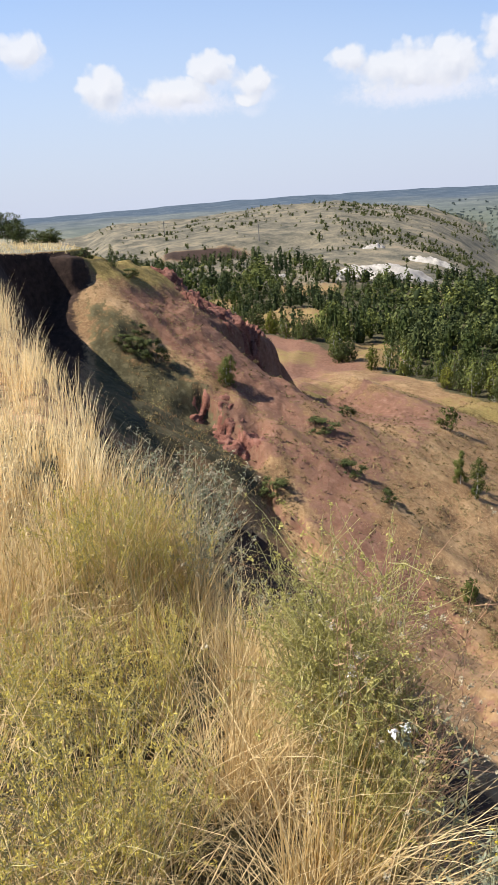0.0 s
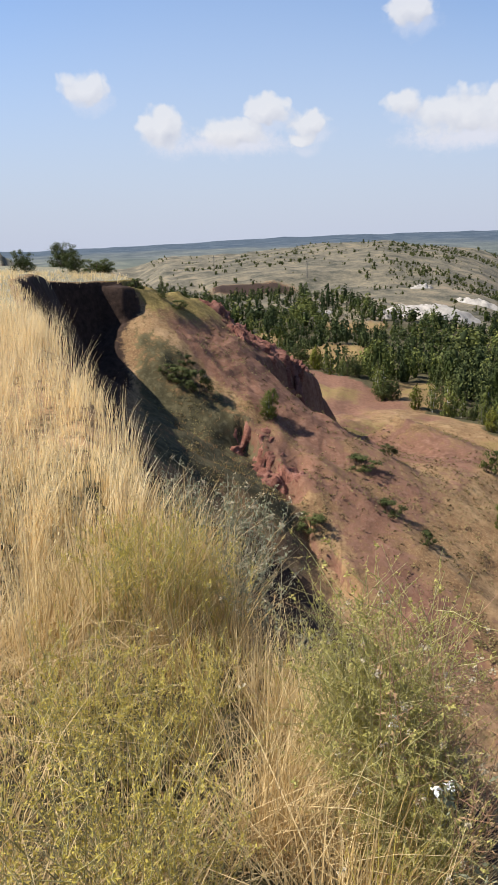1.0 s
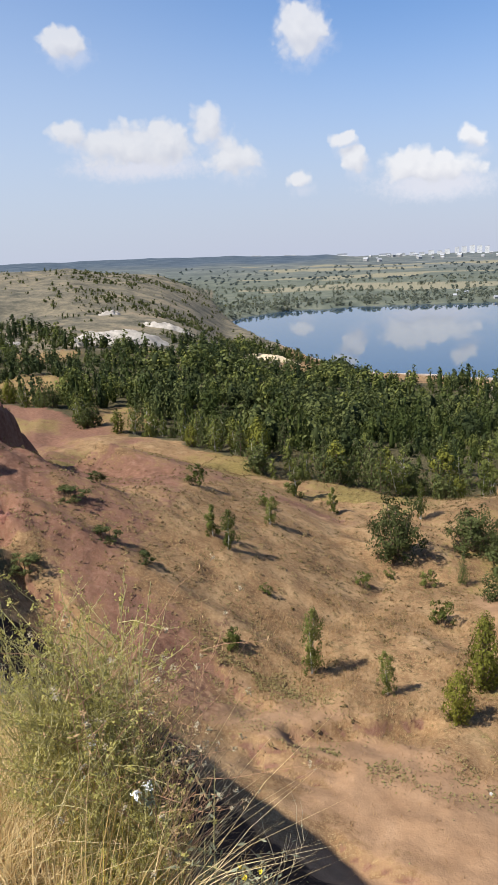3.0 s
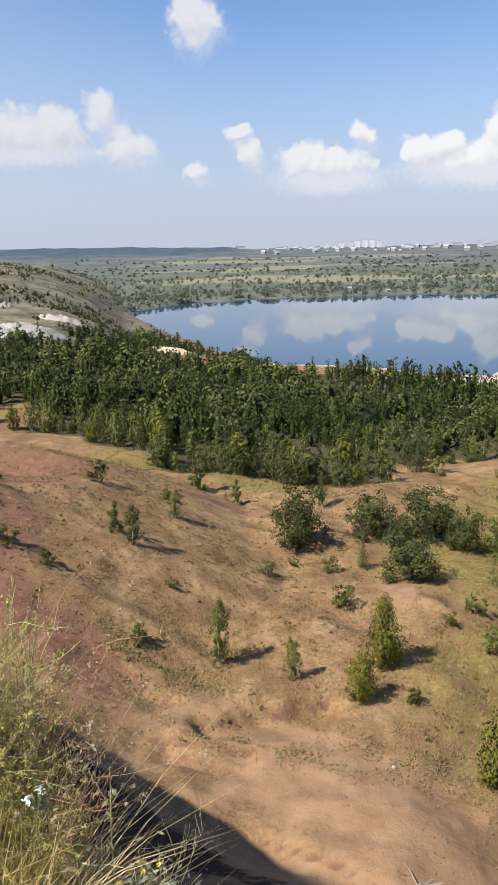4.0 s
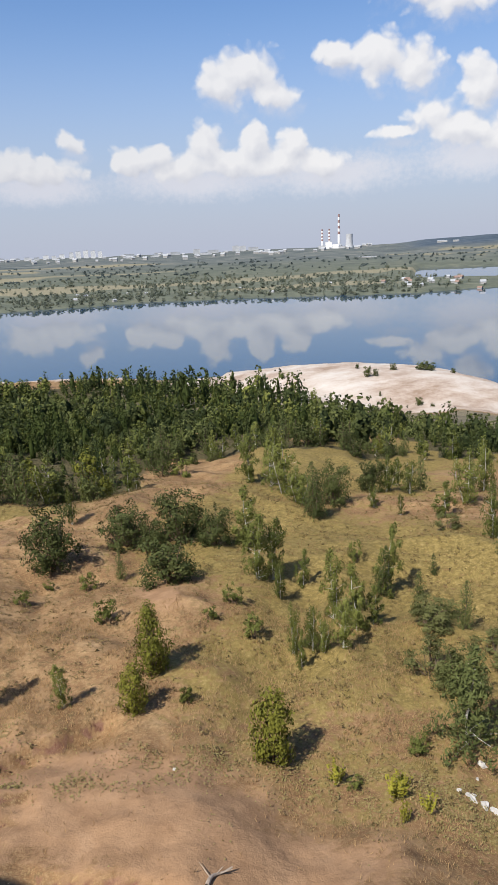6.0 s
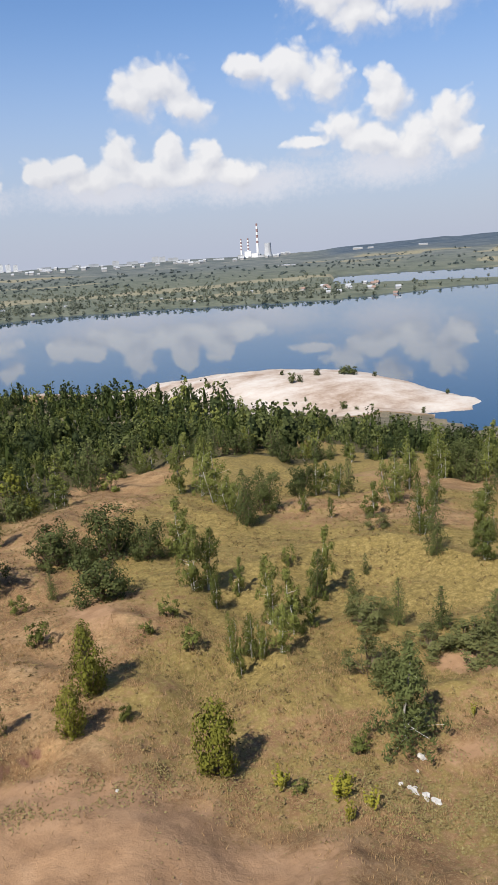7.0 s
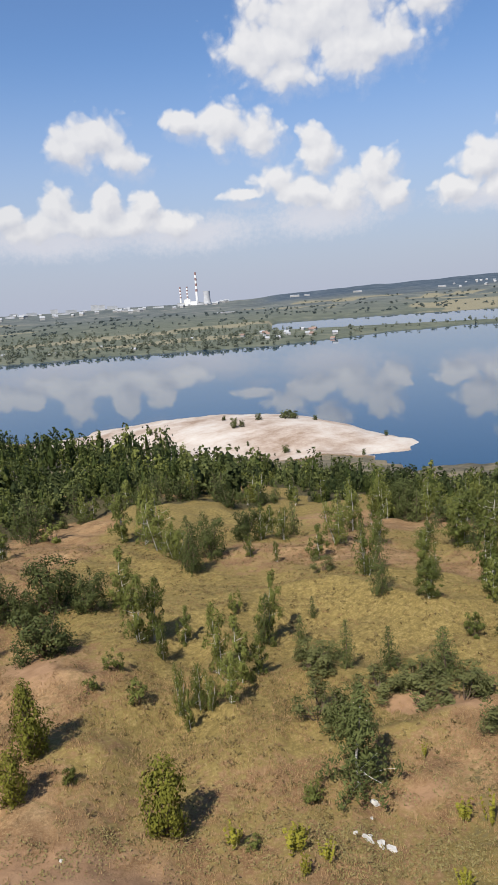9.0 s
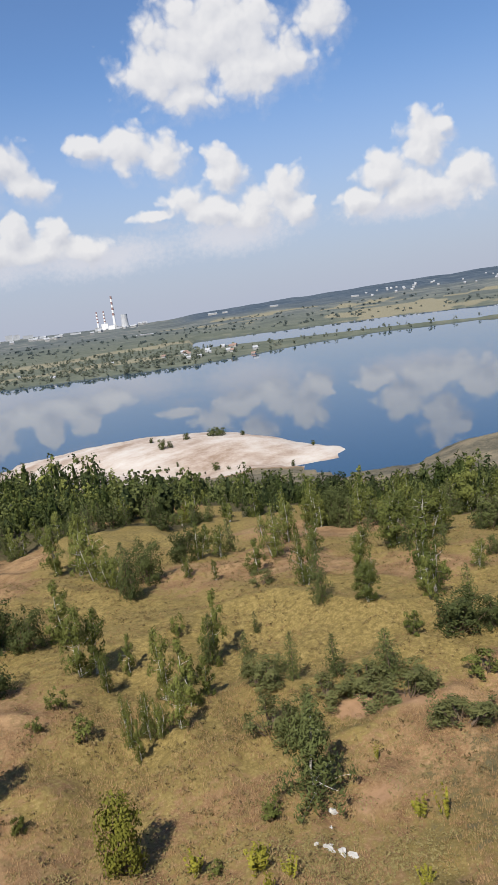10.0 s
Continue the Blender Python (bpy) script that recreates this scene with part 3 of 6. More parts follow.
def tube(path, radii, sides=6):
    """Vertices and quads of a tapered tube along a path."""
    path = np.asarray(path, float)
    n = len(path)
    along = np.gradient(path, axis=0)
    along /= np.linalg.norm(along, axis=1)[:, None] + 1e-9
    ref = np.where(np.abs(along[:, 2:3]) > 0.9, [[1.0, 0, 0]], [[0, 0, 1.0]])
    a = np.cross(along, ref)
    a /= np.linalg.norm(a, axis=1)[:, None]
    b = np.cross(along, a)
    k = np.arange(sides) * 2 * math.pi / sides
    ring = np.cos(k)[None, :, None] * a[:, None] + np.sin(k)[None, :, None] * b[:, None]
    verts = (path[:, None] + ring * np.asarray(radii, float)[:, None, None]).reshape(-1, 3)
    i, j = np.meshgrid(np.arange(n - 1), np.arange(sides), indexing="ij")
    i, j = i.ravel(), j.ravel()
    j2 = (j + 1) % sides
    return verts, np.stack([i * sides + j, i * sides + j2, (i + 1) * sides + j2, (i + 1) * sides + j], 1)


def joined(pieces):
    vs, fs, at = [], [], 0
    for v, f in pieces:
        vs.append(v)
        fs.append(f + at)
        at += len(v)
    return np.concatenate(vs), np.concatenate(fs)


# ---- ground: one sheet out to the horizon ----
def build_ground():
    az = np.concatenate([np.linspace(-180, -66, 24)[:-1], np.linspace(-66, -54, 37), np.linspace(-54, -27, 181)[1:], np.linspace(-27, 66, 281)[1:], np.linspace(66, 180, 24)[1:-1]])
    r = np.concatenate([[0.0005, 0.3], np.linspace(0.5, 6, 26), np.linspace(6, 40, 100)[1:], np.linspace(40, 52, 26)[1:], np.linspace(52, 72, 120)[1:], np.linspace(72, 80, 24)[1:], np.linspace(80, 120, 44)[1:],
                        np.geomspace(120, 1000, 84)[1:], np.geomspace(1000, 4950, 36)[1:]])
    A, R = np.meshgrid(np.radians(az), r)
    x, y = R * np.sin(A), R * np.cos(A)
    z = ground_z(x, y)
    nr, na = z.shape
    i, j = np.meshgrid(np.arange(nr - 1), np.arange(na), indexing="ij")
    i, j = i.ravel(), j.ravel()
    j2 = (j + 1) % na
    faces = np.stack([i * na + j, (i + 1) * na + j, (i + 1) * na + j2, i * na + j2], 1)
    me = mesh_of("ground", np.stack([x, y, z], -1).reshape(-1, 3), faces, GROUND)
    smooth(me)
    x, y, z = x.ravel(), y.ravel(), z.ravel()
    d, deg = np.hypot(x, y), np.degrees(np.arctan2(x, y))
    v = RIM_N[0] * x + RIM_N[1] * y - RIM_V0
    cover = cover_of(x, y, z, d, deg, v)
    a = me.color_attributes.new("cover", "FLOAT_COLOR", "POINT")
    a.data.foreach_set("color", np.stack([cover["clay"], cover["green"], cover["sand"], np.ones_like(x)], 1).astype(np.float32).ravel())
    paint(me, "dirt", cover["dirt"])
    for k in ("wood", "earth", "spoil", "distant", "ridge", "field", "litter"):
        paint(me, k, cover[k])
    return tagged(new("ground", me), "dry grassy escarpment and valley with bare red clay", "ground", kind="structure")


def cover_of(x, y, z, d, deg, v):
    """What lies on the land: shares of bare clay, green turf, pale sand, trodden dirt and far woodland."""
    e = 2.0
    slope = np.hypot(ground_z(x + e, y) - ground_z(x - e, y), ground_z(x, y + e) - ground_z(x, y - e)) / (2 * e)
    patch = fbm(x, y, 14, 4, 71)
    crest_x = np.interp(y, [p[1] for p in SPUR], [p[0] for p in SPUR])
    on_spur = step(0.6, 2.2, x - crest_x) * step(39, 41, y) * (1 - step(72, 80, y)) * (x < -18)
    clay = np.clip(0.46 * step(-14, -28, deg) + 0.16 + 0.8 * patch, 0, 1) * step(14, 20, v) * (1 - step(60, 80, v)) * (1 - step(-22, -4, deg))
    clay = np.maximum(clay, on_spur * np.clip(0.62 + 0.6 * step(0.5, 0.8, slope) + 0.5 * patch, 0, 1))
    clay = np.maximum(clay, 0.95 * bump(x, y, -27.2, 37.3, 6, 3))
    clay = np.maximum(clay, 0.75 * bump(x, y, -10, 66, 6, 3))
    for line in LEDGES:
        clay = np.maximum(clay, 0.95 * ledge(x, y, *line)[1])
    green = np.clip(0.04 + 0.20 * step(2, 14, deg) * step(18, 34, v) + 0.36 * step(4, 20, deg) * step(32, 48, v) + 0.65 * fbm(x, y, 22, 3, 75), 0, 1) * (1 - 0.8 * step(140, 170, d))
    green = green * (1 - 0.7 * step(6, -8, deg) * (d < 75))
    green = np.maximum(green, 0.5 * step(105, 125, d) * (1 - step(330, 360, d)) * (deg < -6))
    green = np.maximum(green, 0.25 * step(18, 45, -deg) * step(70, 90, d) * (1 - step(110, 140, d)))
    sand = step(1.4, 1.15, spit_radius(x, y)) * (d < 420) * (deg > 6) * (deg < 43)
    near = np.interp(deg, SHORE_AZ, SHORE_NEAR)
    sand = np.maximum(sand, 0.75 * step(22, 4, near - d) * (d < near + 30) * (deg > -14) * (deg < 12))
    far = np.interp(deg, SHORE_AZ, SHORE_FAR)
    dirt = 0.95 * bump(x, y, 1.5, 25, 8.0, 5.2, -0.35) + 0.45 * bump(x, y, -9, 31, 9, 4)
    dirt = np.maximum(dirt, 0.9 * bump(x, y, 6.5, 20.5, 7, 3.2, -0.3))
    dirt = np.maximum(dirt, 0.95 * bump(x, y, 1.5, 19.0, 8, 3.4, -0.2))
    dirt = np.maximum(dirt, 0.75 * bump(x, y, 6.5, 47.5, 2.2, 4.5, 0.2))
    dirt = np.maximum(dirt, 0.8 * bump(x, y, 29, 31, 5, 2.4, -0.6))
    dirt = np.maximum(dirt, 0.65 * bump(x, y, 21.5, 24.3, 2.6, 1.8))
    dirt = np.maximum(dirt, 0.6 * bump(x, y, -9, 65, 5, 2.0))
    dirt = np.maximum(dirt, 0.3 * bump(x, y, 180, 122, 50, 42, 0.5))
    green = np.maximum(green, 0.5 * bump(x, y, 180, 122, 60, 50, 0.5))
    for line in LEDGES:
        dirt = dirt * (1 - 0.9 * ledge(x, y, *line)[1])
    wood = step(-6, 4, d - far) * (np.abs(deg) < 80) * (deg > -16)
    wood = np.maximum(wood, step(1100, 1500, d))
    litter = np.maximum(0.95 * wood_density(x, y), 0.95 * wood_density(x, y, False) * (1 - step(8, 14, deg))) * (np.abs(deg) < 64)
    scarp = 0.9 * step(392, 400, d) * (1 - step(414, 424, d)) * step(-42, -40, deg) * (1 - step(-36, -32, deg))
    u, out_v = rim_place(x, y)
    # the face under the rim is painted near-black for its shade, down to foot
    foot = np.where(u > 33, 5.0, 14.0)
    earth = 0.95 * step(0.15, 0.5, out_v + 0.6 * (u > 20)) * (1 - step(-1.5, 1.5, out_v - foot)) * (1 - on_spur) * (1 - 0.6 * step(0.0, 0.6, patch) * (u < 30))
    weedy = (step(32, 38, u) * (1 - step(57, 61, u)) * step(4.5, 6.5, out_v) * (1 - step(13, 19, out_v + 5 * patch)))
    litter = np.maximum(litter, 0.52 * bump(x, y, 27, 20, 9, 6))
    # ground under the rim grass turned dark, so gaps between tufts show dark
    litter = np.maximum(litter, (1 - step(4, 7, d)) * (v < 0.4))
    knoll = step(39.2, 40.4, y) * (1 - step(46, 50, y)) * step(-7, -5, x - crest_x) * (1 - step(3.0, 6.5, x - crest_x + 1.5 * patch))
    earth = np.maximum(earth * (1 - knoll), scarp)
    clay = clay * (1 - 0.85 * knoll)
    spoil = (1 - scarp) * step(250, 330, d) * (1 - step(1300, 1700, d)) * step(9, 12, -deg)
    weedy = weedy * (1 - step(38.0, 41.0, y + 1.5 * patch))
    litter = np.maximum(litter, 0.66 * weedy)
    green = np.maximum(green, 0.6 * weedy)
    spoil = np.maximum(spoil, 0.75 * step(150, 175, d) * (d < 430) * (deg > 6) * (1 - sand))
    # shares of the painted haze: over the far plain, then the ridges
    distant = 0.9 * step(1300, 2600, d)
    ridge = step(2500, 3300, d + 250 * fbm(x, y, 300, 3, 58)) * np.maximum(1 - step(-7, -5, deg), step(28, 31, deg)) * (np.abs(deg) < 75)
    out = d - far
    field = (np.abs(deg) < 75) * (deg > -14) * step(0.42, 0.62, np.exp(-((out - 300 - 60 * fbm(deg, 0 * deg, 9.0, 2, 77)) / 90) ** 2) * (0.75 + 0.5 * fbm(x, y, 150, 2, 78))) * (1 - step(27, 33, deg))
    field = np.maximum(field, 0.8 * step(0.25, 0.5, fbm(x * 0.6 + 90, y * 2.4, 260, 3, 76)) * step(60, 160, out) * (np.abs(deg) < 75) * (deg > -14) * (1 - step(2400, 2900, d)))
    field = np.maximum(field, 0.9 * step(0.1, 0.4, fbm(x, y * 2, 330, 2, 79)) * step(1550, 1650, d) * (1 - step(2100, 2300, d)) * step(28, 34, deg))
    green = np.maximum(green, 0.8 * (1 - step(1.0, 2.2, x - crest_x + 0.6 * patch)) * step(-9, -6, x - crest_x) * step(37, 39, y) * (1 - step(48, 51, y)))
    green = np.maximum(green, 0.7 * knoll)
    field = np.maximum(field, step(12, 16, u) * (1 - step(-0.8, -0.4, out_v)) * (d < 300))
    return {"clay": clay, "green": green, "sand": sand, "dirt": dirt, "wood": wood, "earth": earth, "spoil": spoil, "distant": distant, "ridge": ridge, "field": field, "litter": litter}


ground = build_ground()


def build_lake():
    xs, ys = np.linspace(-420, 1900, 30), np.linspace(120, 1800, 30)
    x, y = np.meshgrid(xs, ys)
    i, j = np.meshgrid(np.arange(29), np.arange(29), indexing="ij")
    i, j = i.ravel(), j.ravel()
    f = np.stack([i * 30 + j, i * 30 + j + 1, (i + 1) * 30 + j + 1, (i + 1) * 30 + j], 1)
    me = mesh_of("lake", np.stack([x, y, np.full_like(x, LAKE_Z)], -1).reshape(-1, 3), f, WATER)
    return tagged(new("lake", me), "calm blue quarry lake that mirrors the clouds", "lake", kind="structure")


lake = build_lake()
# ---- trees and bushes ----
def leaf_quads(rng, points, size, aspect=0.55, droop=0.0, facing=None):
    """A small diamond leaf at every point, turned at random or roughly facing out of the crown."""
    n = len(points)
    a = rng.normal(size=(n, 3))
    a[:, 2] = a[:, 2] * 0.6 - droop
    a /= np.linalg.norm(a, axis=1)[:, None]
    b = np.cross(a, rng.normal(size=(n, 3)))
    b /= np.linalg.norm(b, axis=1)[:, None] + 1e-9
    if facing is not None:
        b = np.cross(facing + rng.normal(size=(n, 3)) * 0.45, a)
        b /= np.linalg.norm(b, axis=1)[:, None] + 1e-9
        a = np.cross(b, facing)
        a /= np.linalg.norm(a, axis=1)[:, None] + 1e-9
    s = size * rng.uniform(0.6, 1.35, (n, 1))
    a, b = a * s, b * s * aspect
    v = np.stack([points - a, points - b + a * 0.15, points + a, points + b + a * 0.15], 1).reshape(-1, 3)
    return v, np.arange(4 * n).reshape(n, 4)


def in_lumps(rng, lumps, n):
    """Points gathered near the skin of the lumps (x, y, z, r), and the way out of the crown at each."""
    lumps = np.asarray(lumps)
    w = lumps[:, 3] ** 2
    k = rng.choice(len(lumps), n, p=w / w.sum())
    d = rng.normal(size=(n, 3))
    d /= np.linalg.norm(d, axis=1)[:, None]
    p = lumps[k, :3] + d * (lumps[k, 3:4] * rng.uniform(0.35, 1.05, (n, 1)))
    out = p - np.array([0, 0, 0.42])
    out[:, 2] *= 0.7
    out /= np.linalg.norm(out, axis=1)[:, None] + 1e-9
    return p, 0.55 * d + 0.65 * out


def limb(rng, a, b, r, sag=0.0, sides=5):
    a, b = np.asarray(a, float), np.asarray(b, float)
    k = np.linspace(0, 1, 4)[:, None]
    p = a + (b - a) * k + rng.normal(size=(4, 3)) * np.linalg.norm(b - a) * 0.03 * np.sin(k * math.pi)
    p[:, 2] -= (sag * np.sin(k * math.pi))[:, 0]
    return tube(p, np.linspace(r, r * 0.3, 4), sides)


def crown_plan(kind, rng):
    """Lumps of foliage and wooden limbs of a plant one metre high and about one metre wide."""
    lumps, wood = [], []
    if kind == "birch":
        for s in range(rng.integers(1, 4)):
            lean = rng.normal(size=2) * 0.10
            wood.append(limb(rng, (lean[0] * 0.4, lean[1] * 0.4, -0.04), (lean[0] * 2, lean[1] * 2, 0.92 - 0.12 * s), 0.016))
            for z in np.linspace(0.1, 0.97 - 0.12 * s, 15):
                wide = 0.36 * math.sin(min(1, (1.02 - z) * 1.5) * math.pi / 2) * (0.55 + 0.45 * min(1, z / 0.4))
                for _ in range(2):
                    a = rng.uniform(0, 6.283)
                    q = rng.uniform(0.1, 1.0) * wide
                    c = (lean[0] * 2 * z + q * math.cos(a), lean[1] * 2 * z + q * math.sin(a), z + rng.normal() * 0.02)
                    lumps.append((*c, rng.uniform(0.06, 0.12)))
                    if rng.random() < 0.5:
                        wood.append(limb(rng, (lean[0] * 2 * z, lean[1] * 2 * z, z - 0.06), c, 0.005, 0, 3))
    elif kind in ("conifer", "pine"):
        wood.append(limb(rng, (0, 0, -0.04), (0.02, 0.01, 0.99), 0.02))
        for z in np.linspace(0.10, 0.97, 15):
            reach = 0.5 * (1 - z) ** 0.95 + 0.02 if kind == "pine" else 0.44 * (1 - z) ** 0.6 * min(1.0, 0.6 + z * 1.6) + 0.025
            for a in rng.uniform(0, 6.283) + np.arange(6) * 1.047 + rng.normal(size=6) * 0.25:
                if kind == "pine" and rng.random() < 0.15:
                    continue
                q = reach * rng.uniform(0.6, 1.15)
                for f in (0.35, 0.65, 1.0):
                    lumps.append((q * f * math.cos(a), q * f * math.sin(a), z + 0.05 * f - 0.05 * f * f, 0.03 + 0.045 * (1 - z)))
                if rng.random() < (0.2 if kind == "pine" else 0.4):
                    wood.append(limb(rng, (0, 0, z - 0.02), (q * math.cos(a), q * math.sin(a), z), 0.005, 0, 3))
    elif kind == "poplar":
        wood.append(limb(rng, (0, 0, -0.04), (0.01, 0.02, 0.9), 0.02))
        for _ in range(46):
            a, z = rng.uniform(0, 6.283), rng.uniform(0.06, 0.95)
            wide = 0.36 * math.sqrt(max(0.0, 1 - ((z - 0.42) / 0.56) ** 2))
            q = wide * rng.uniform(0.3, 1.0) ** 0.5
            lumps.append((q * math.cos(a), q * math.sin(a), z, rng.uniform(0.07, 0.12)))
    elif kind in ("bush", "maple"):
        tall = 0.62 if kind == "maple" else 0.5
        for _ in range(60):
            a, q = rng.uniform(0, 6.283), rng.uniform(0.2, 1.0) ** 0.5
            z = rng.uniform(0.02, 0.93 if kind == "bush" else 1.0)
            wide = 0.44 * math.sqrt(max(0.02, 1 - ((z - tall * 0.85) / (1.02 - tall * 0.4)) ** 2)) if kind == "bush" else 0.46 * math.sin(min(1, (1.05 - z) * 1.25) * 1.57) * min(1, 0.45 + z)
            c = (wide * q * math.cos(a), wide * q * math.sin(a), z * 0.93)
            lumps.append((*c, rng.uniform(0.08, 0.14)))
            if rng.random() < 0.25:
                wood.append(limb(rng, (0, 0, -0.03), c, 0.014))
        lumps += [(0, 0, 0.30, 0.34), (0.1, 0.05, 0.55, 0.26), (-0.12, 0.08, 0.45, 0.26), (0.02, -0.14, 0.4, 0.26)]
        wood.append(limb(rng, (0, 0, -0.04), (0.03, 0.02, 0.7), 0.022))
    elif kind in ("shrub", "greybush", "darkbush"):
        for _ in range(22):
            a, q = rng.uniform(0, 6.283), math.sqrt(rng.random())
            z = rng.uniform(0.1, 0.95) * (1 - 0.45 * q * q)
            c = (0.46 * q * math.cos(a), 0.46 * q * math.sin(a), z)
            lumps.append((*c, rng.uniform(0.08, 0.17)))
            wood.append(limb(rng, (0.1 * math.cos(a), 0.1 * math.sin(a), -0.05), c, 0.012, 0, 3))
    else:  # a tall yellow weed: upright stalks
        for _ in range(9):
            a, q = rng.uniform(0, 6.283), rng.uniform(0.05, 0.42)
            top = rng.uniform(0.6, 1.0)
            c = (q * math.cos(a), q * math.sin(a), top)
            wood.append(limb(rng, (q * 0.4 * math.cos(a), q * 0.4 * math.sin(a), -0.05), c, 0.008, 0, 3))
            for z in np.linspace(0.3, 1, 5):
                lumps.append((c[0] * (0.4 + 0.6 * z), c[1] * (0.4 + 0.6 * z), top * z, 0.05))
    return lumps, wood


#        leaves, leaf size, aspect, leaf material, bark
KINDS = {
    "birch": (2700, 0.021, 0.6, LEAF_BIRCH, BARK_BIRCH), "conifer": (2400, 0.024, 0.35, LEAF_PINE, BARK_BROWN),
    "pine": (3200, 0.026, 0.32, LEAF_PINE, BARK_BIRCH), "bush": (4200, 0.022, 0.6, LEAF_DARK, BARK_BROWN),
    "maple": (3600, 0.021, 0.65, LEAF_MAPLE, BARK_BROWN), "shrub": (600, 0.050, 0.5, LEAF_BIRCH, BARK_BROWN),
    "greybush": (1800, 0.034, 0.4, LEAF_GREY, BARK_BROWN), "darkbush": (1800, 0.032, 0.5, LEAF_DARK, BARK_BROWN),
    "yellowweed": (300, 0.060, 0.4, LEAF_YELLOW, STEM),
}
NAMES = {
    "birch": ("birch_tree", "slender young birch with light green leaves", "tree"),
    "conifer": ("pine_tree", "young green pine standing in dry grass", "tree"),
    "pine": ("pine_tree", "sparse young pine with a bare pale trunk", "tree"),
    "bush": ("willow_bush", "dense dark green leafy bush on dry turf", "bush"),
    "maple": ("young_tree", "leafy young tree with sunlit yellow-green leaves", "tree"),
    "shrub": ("shrub", "small low green shrub on brown turf", "bush"),
    "greybush": ("oleaster_bush", "low spreading grey-green bush on dry turf", "bush"),
    "darkbush": ("dark_bush", "low dark green bush clinging to the slope", "bush"),
    "yellowweed": ("goldenrod", "tall yellow-green flowering weed in dry grass", "plant"),
}
PROTOS = {}


def plant_proto(kind, variant, leaves_share=1.0, leaf_scale=1.0):
    key = (kind, variant, leaves_share)
    if key not in PROTOS:
        rng = np.random.default_rng(sum(map(ord, kind)) * 7 + variant)
        n, size, aspect, leaf, bark = KINDS[kind]
        lumps, wood = crown_plan(kind, rng)
        p, way = in_lumps(rng, lumps, int(n * leaves_share))
        v, f = leaf_quads(rng, p, size * leaf_scale, aspect, 0.3 if kind == "birch" else 0.0, way)
        name, label, category = NAMES[kind]
        thing = tagged(new(name), label, category)
        me = mesh_of(name + "_wood", *joined(wood), bark)
        smooth(me)
        part("trunk" if category == "tree" else "stem", me, thing)
        part("crown" if category != "plant" else "foliage", mesh_of(name + "_leaves", v, f, leaf), thing)
        PROTOS[key] = [thing, None]
    return PROTOS[key]


def plant(kind, x, y, high, wide, rng, group="", leaves_share=1.0, leaf_scale=1.0, variants=3):
    entry = plant_proto(kind, int(rng.integers(variants)), leaves_share, leaf_scale)
    z = float(ground_z(x, y)) - 0.04 * high
    m = Matrix.LocRotScale((x, y, z), Euler((rng.normal() * 0.03, rng.normal() * 0.03, rng.uniform(0, 6.28))), (wide, wide, high))
    if entry[1] is None:
        entry[1] = m
        ob = entry[0]
    else:
        ob = copy_thing(entry[0], m)
    return tagged(ob, group=group) if group else ob


# where the single trees and bushes stand: x, y, height, width
BIRCH_PLACES_A = [
    (-5.3, 35.6, 3.6, 1.7), (-12.7, 45.2, 2.5, 1.7), (-14.0, 46.1, 2.2, 1.5), (-12.5, 73.7, 3.7, 2.9), (-7.8, 70.2, 2.6, 1.5), (1.3, 69.1, 3.5, 1.2),
    (-0.8, 34.3, 2.4, 1.2), (17.1, 59.6, 5.1, 3.3), (14.9, 49.2, 5.0, 2.6), (16.2, 49.5, 4.6, 2.4), (15.7, 46.1, 2.9, 1.2), (25.0, 46.5, 5.3, 2.4),
    (18.3, 41.6, 4.7, 2.1), (19.0, 39.4, 4.4, 2.3), (20.6, 40.0, 2.7, 1.7), (16.7, 36.6, 3.1, 1.7), (13.7, 36.3, 2.5, 0.9), (13.7, 37.9, 3.3, 1.0),
    (15.0, 37.6, 2.9, 1.2), (15.5, 37.1, 2.5, 1.2), (18.6, 48.7, 2.8, 1.5), (27.1, 72.1, 3.9, 2.7),
]
BIRCH_PLACES_B = [
    (35.4, 69.2, 2.5, 1.4), (36.9, 65.4, 2.2, 1.0), (42.1, 78.5, 4.6, 2.7), (44.9, 77.6, 4.1, 2.7), (27.6, 78.3, 6.7, 3.9), (29.4, 89.6, 7.4, 4.0),
    (27.9, 94.6, 6.6, 3.8), (40.1, 53.2, 5.3, 2.9), (46.0, 66.2, 5.8, 3.1), (58.1, 79.9, 7.0, 3.6), (38.5, 42.3, 3.2, 2.3), (46.7, 51.8, 3.8, 2.4),
    (40.9, 62.9, 3.5, 2.9), (60.8, 61.4, 5.2, 3.7), (89.2, 97.7, 6.8, 4.5), (27.1, 71.8, 3.9, 3.0), (46.1, 41.5, 4.9, 3.3), (38.7, 42.6, 2.9, 2.6),
    (62.0, 62.0, 6.5, 4.2), (67.4, 61.5, 7.1, 5.1), (93.8, 75.6, 8.6, 7.2), (69.5, 60.9, 5.6, 3.6),
]
BIRCH_PLACES_C = [
    (53.4, 42.1, 2.7, 2.1), (78.1, 98.2, 7.7, 4.3), (96.6, 92.9, 6.9, 4.4), (52.9, 58.6, 3.5, 3.0), (53.0, 67.2, 3.8, 2.8), (-30.0, 40.5, 1.9, 1.5), (-11.4, 54.1, 2.1, 1.5), (-29.9, 40.5, 2.0, 1.5),
]
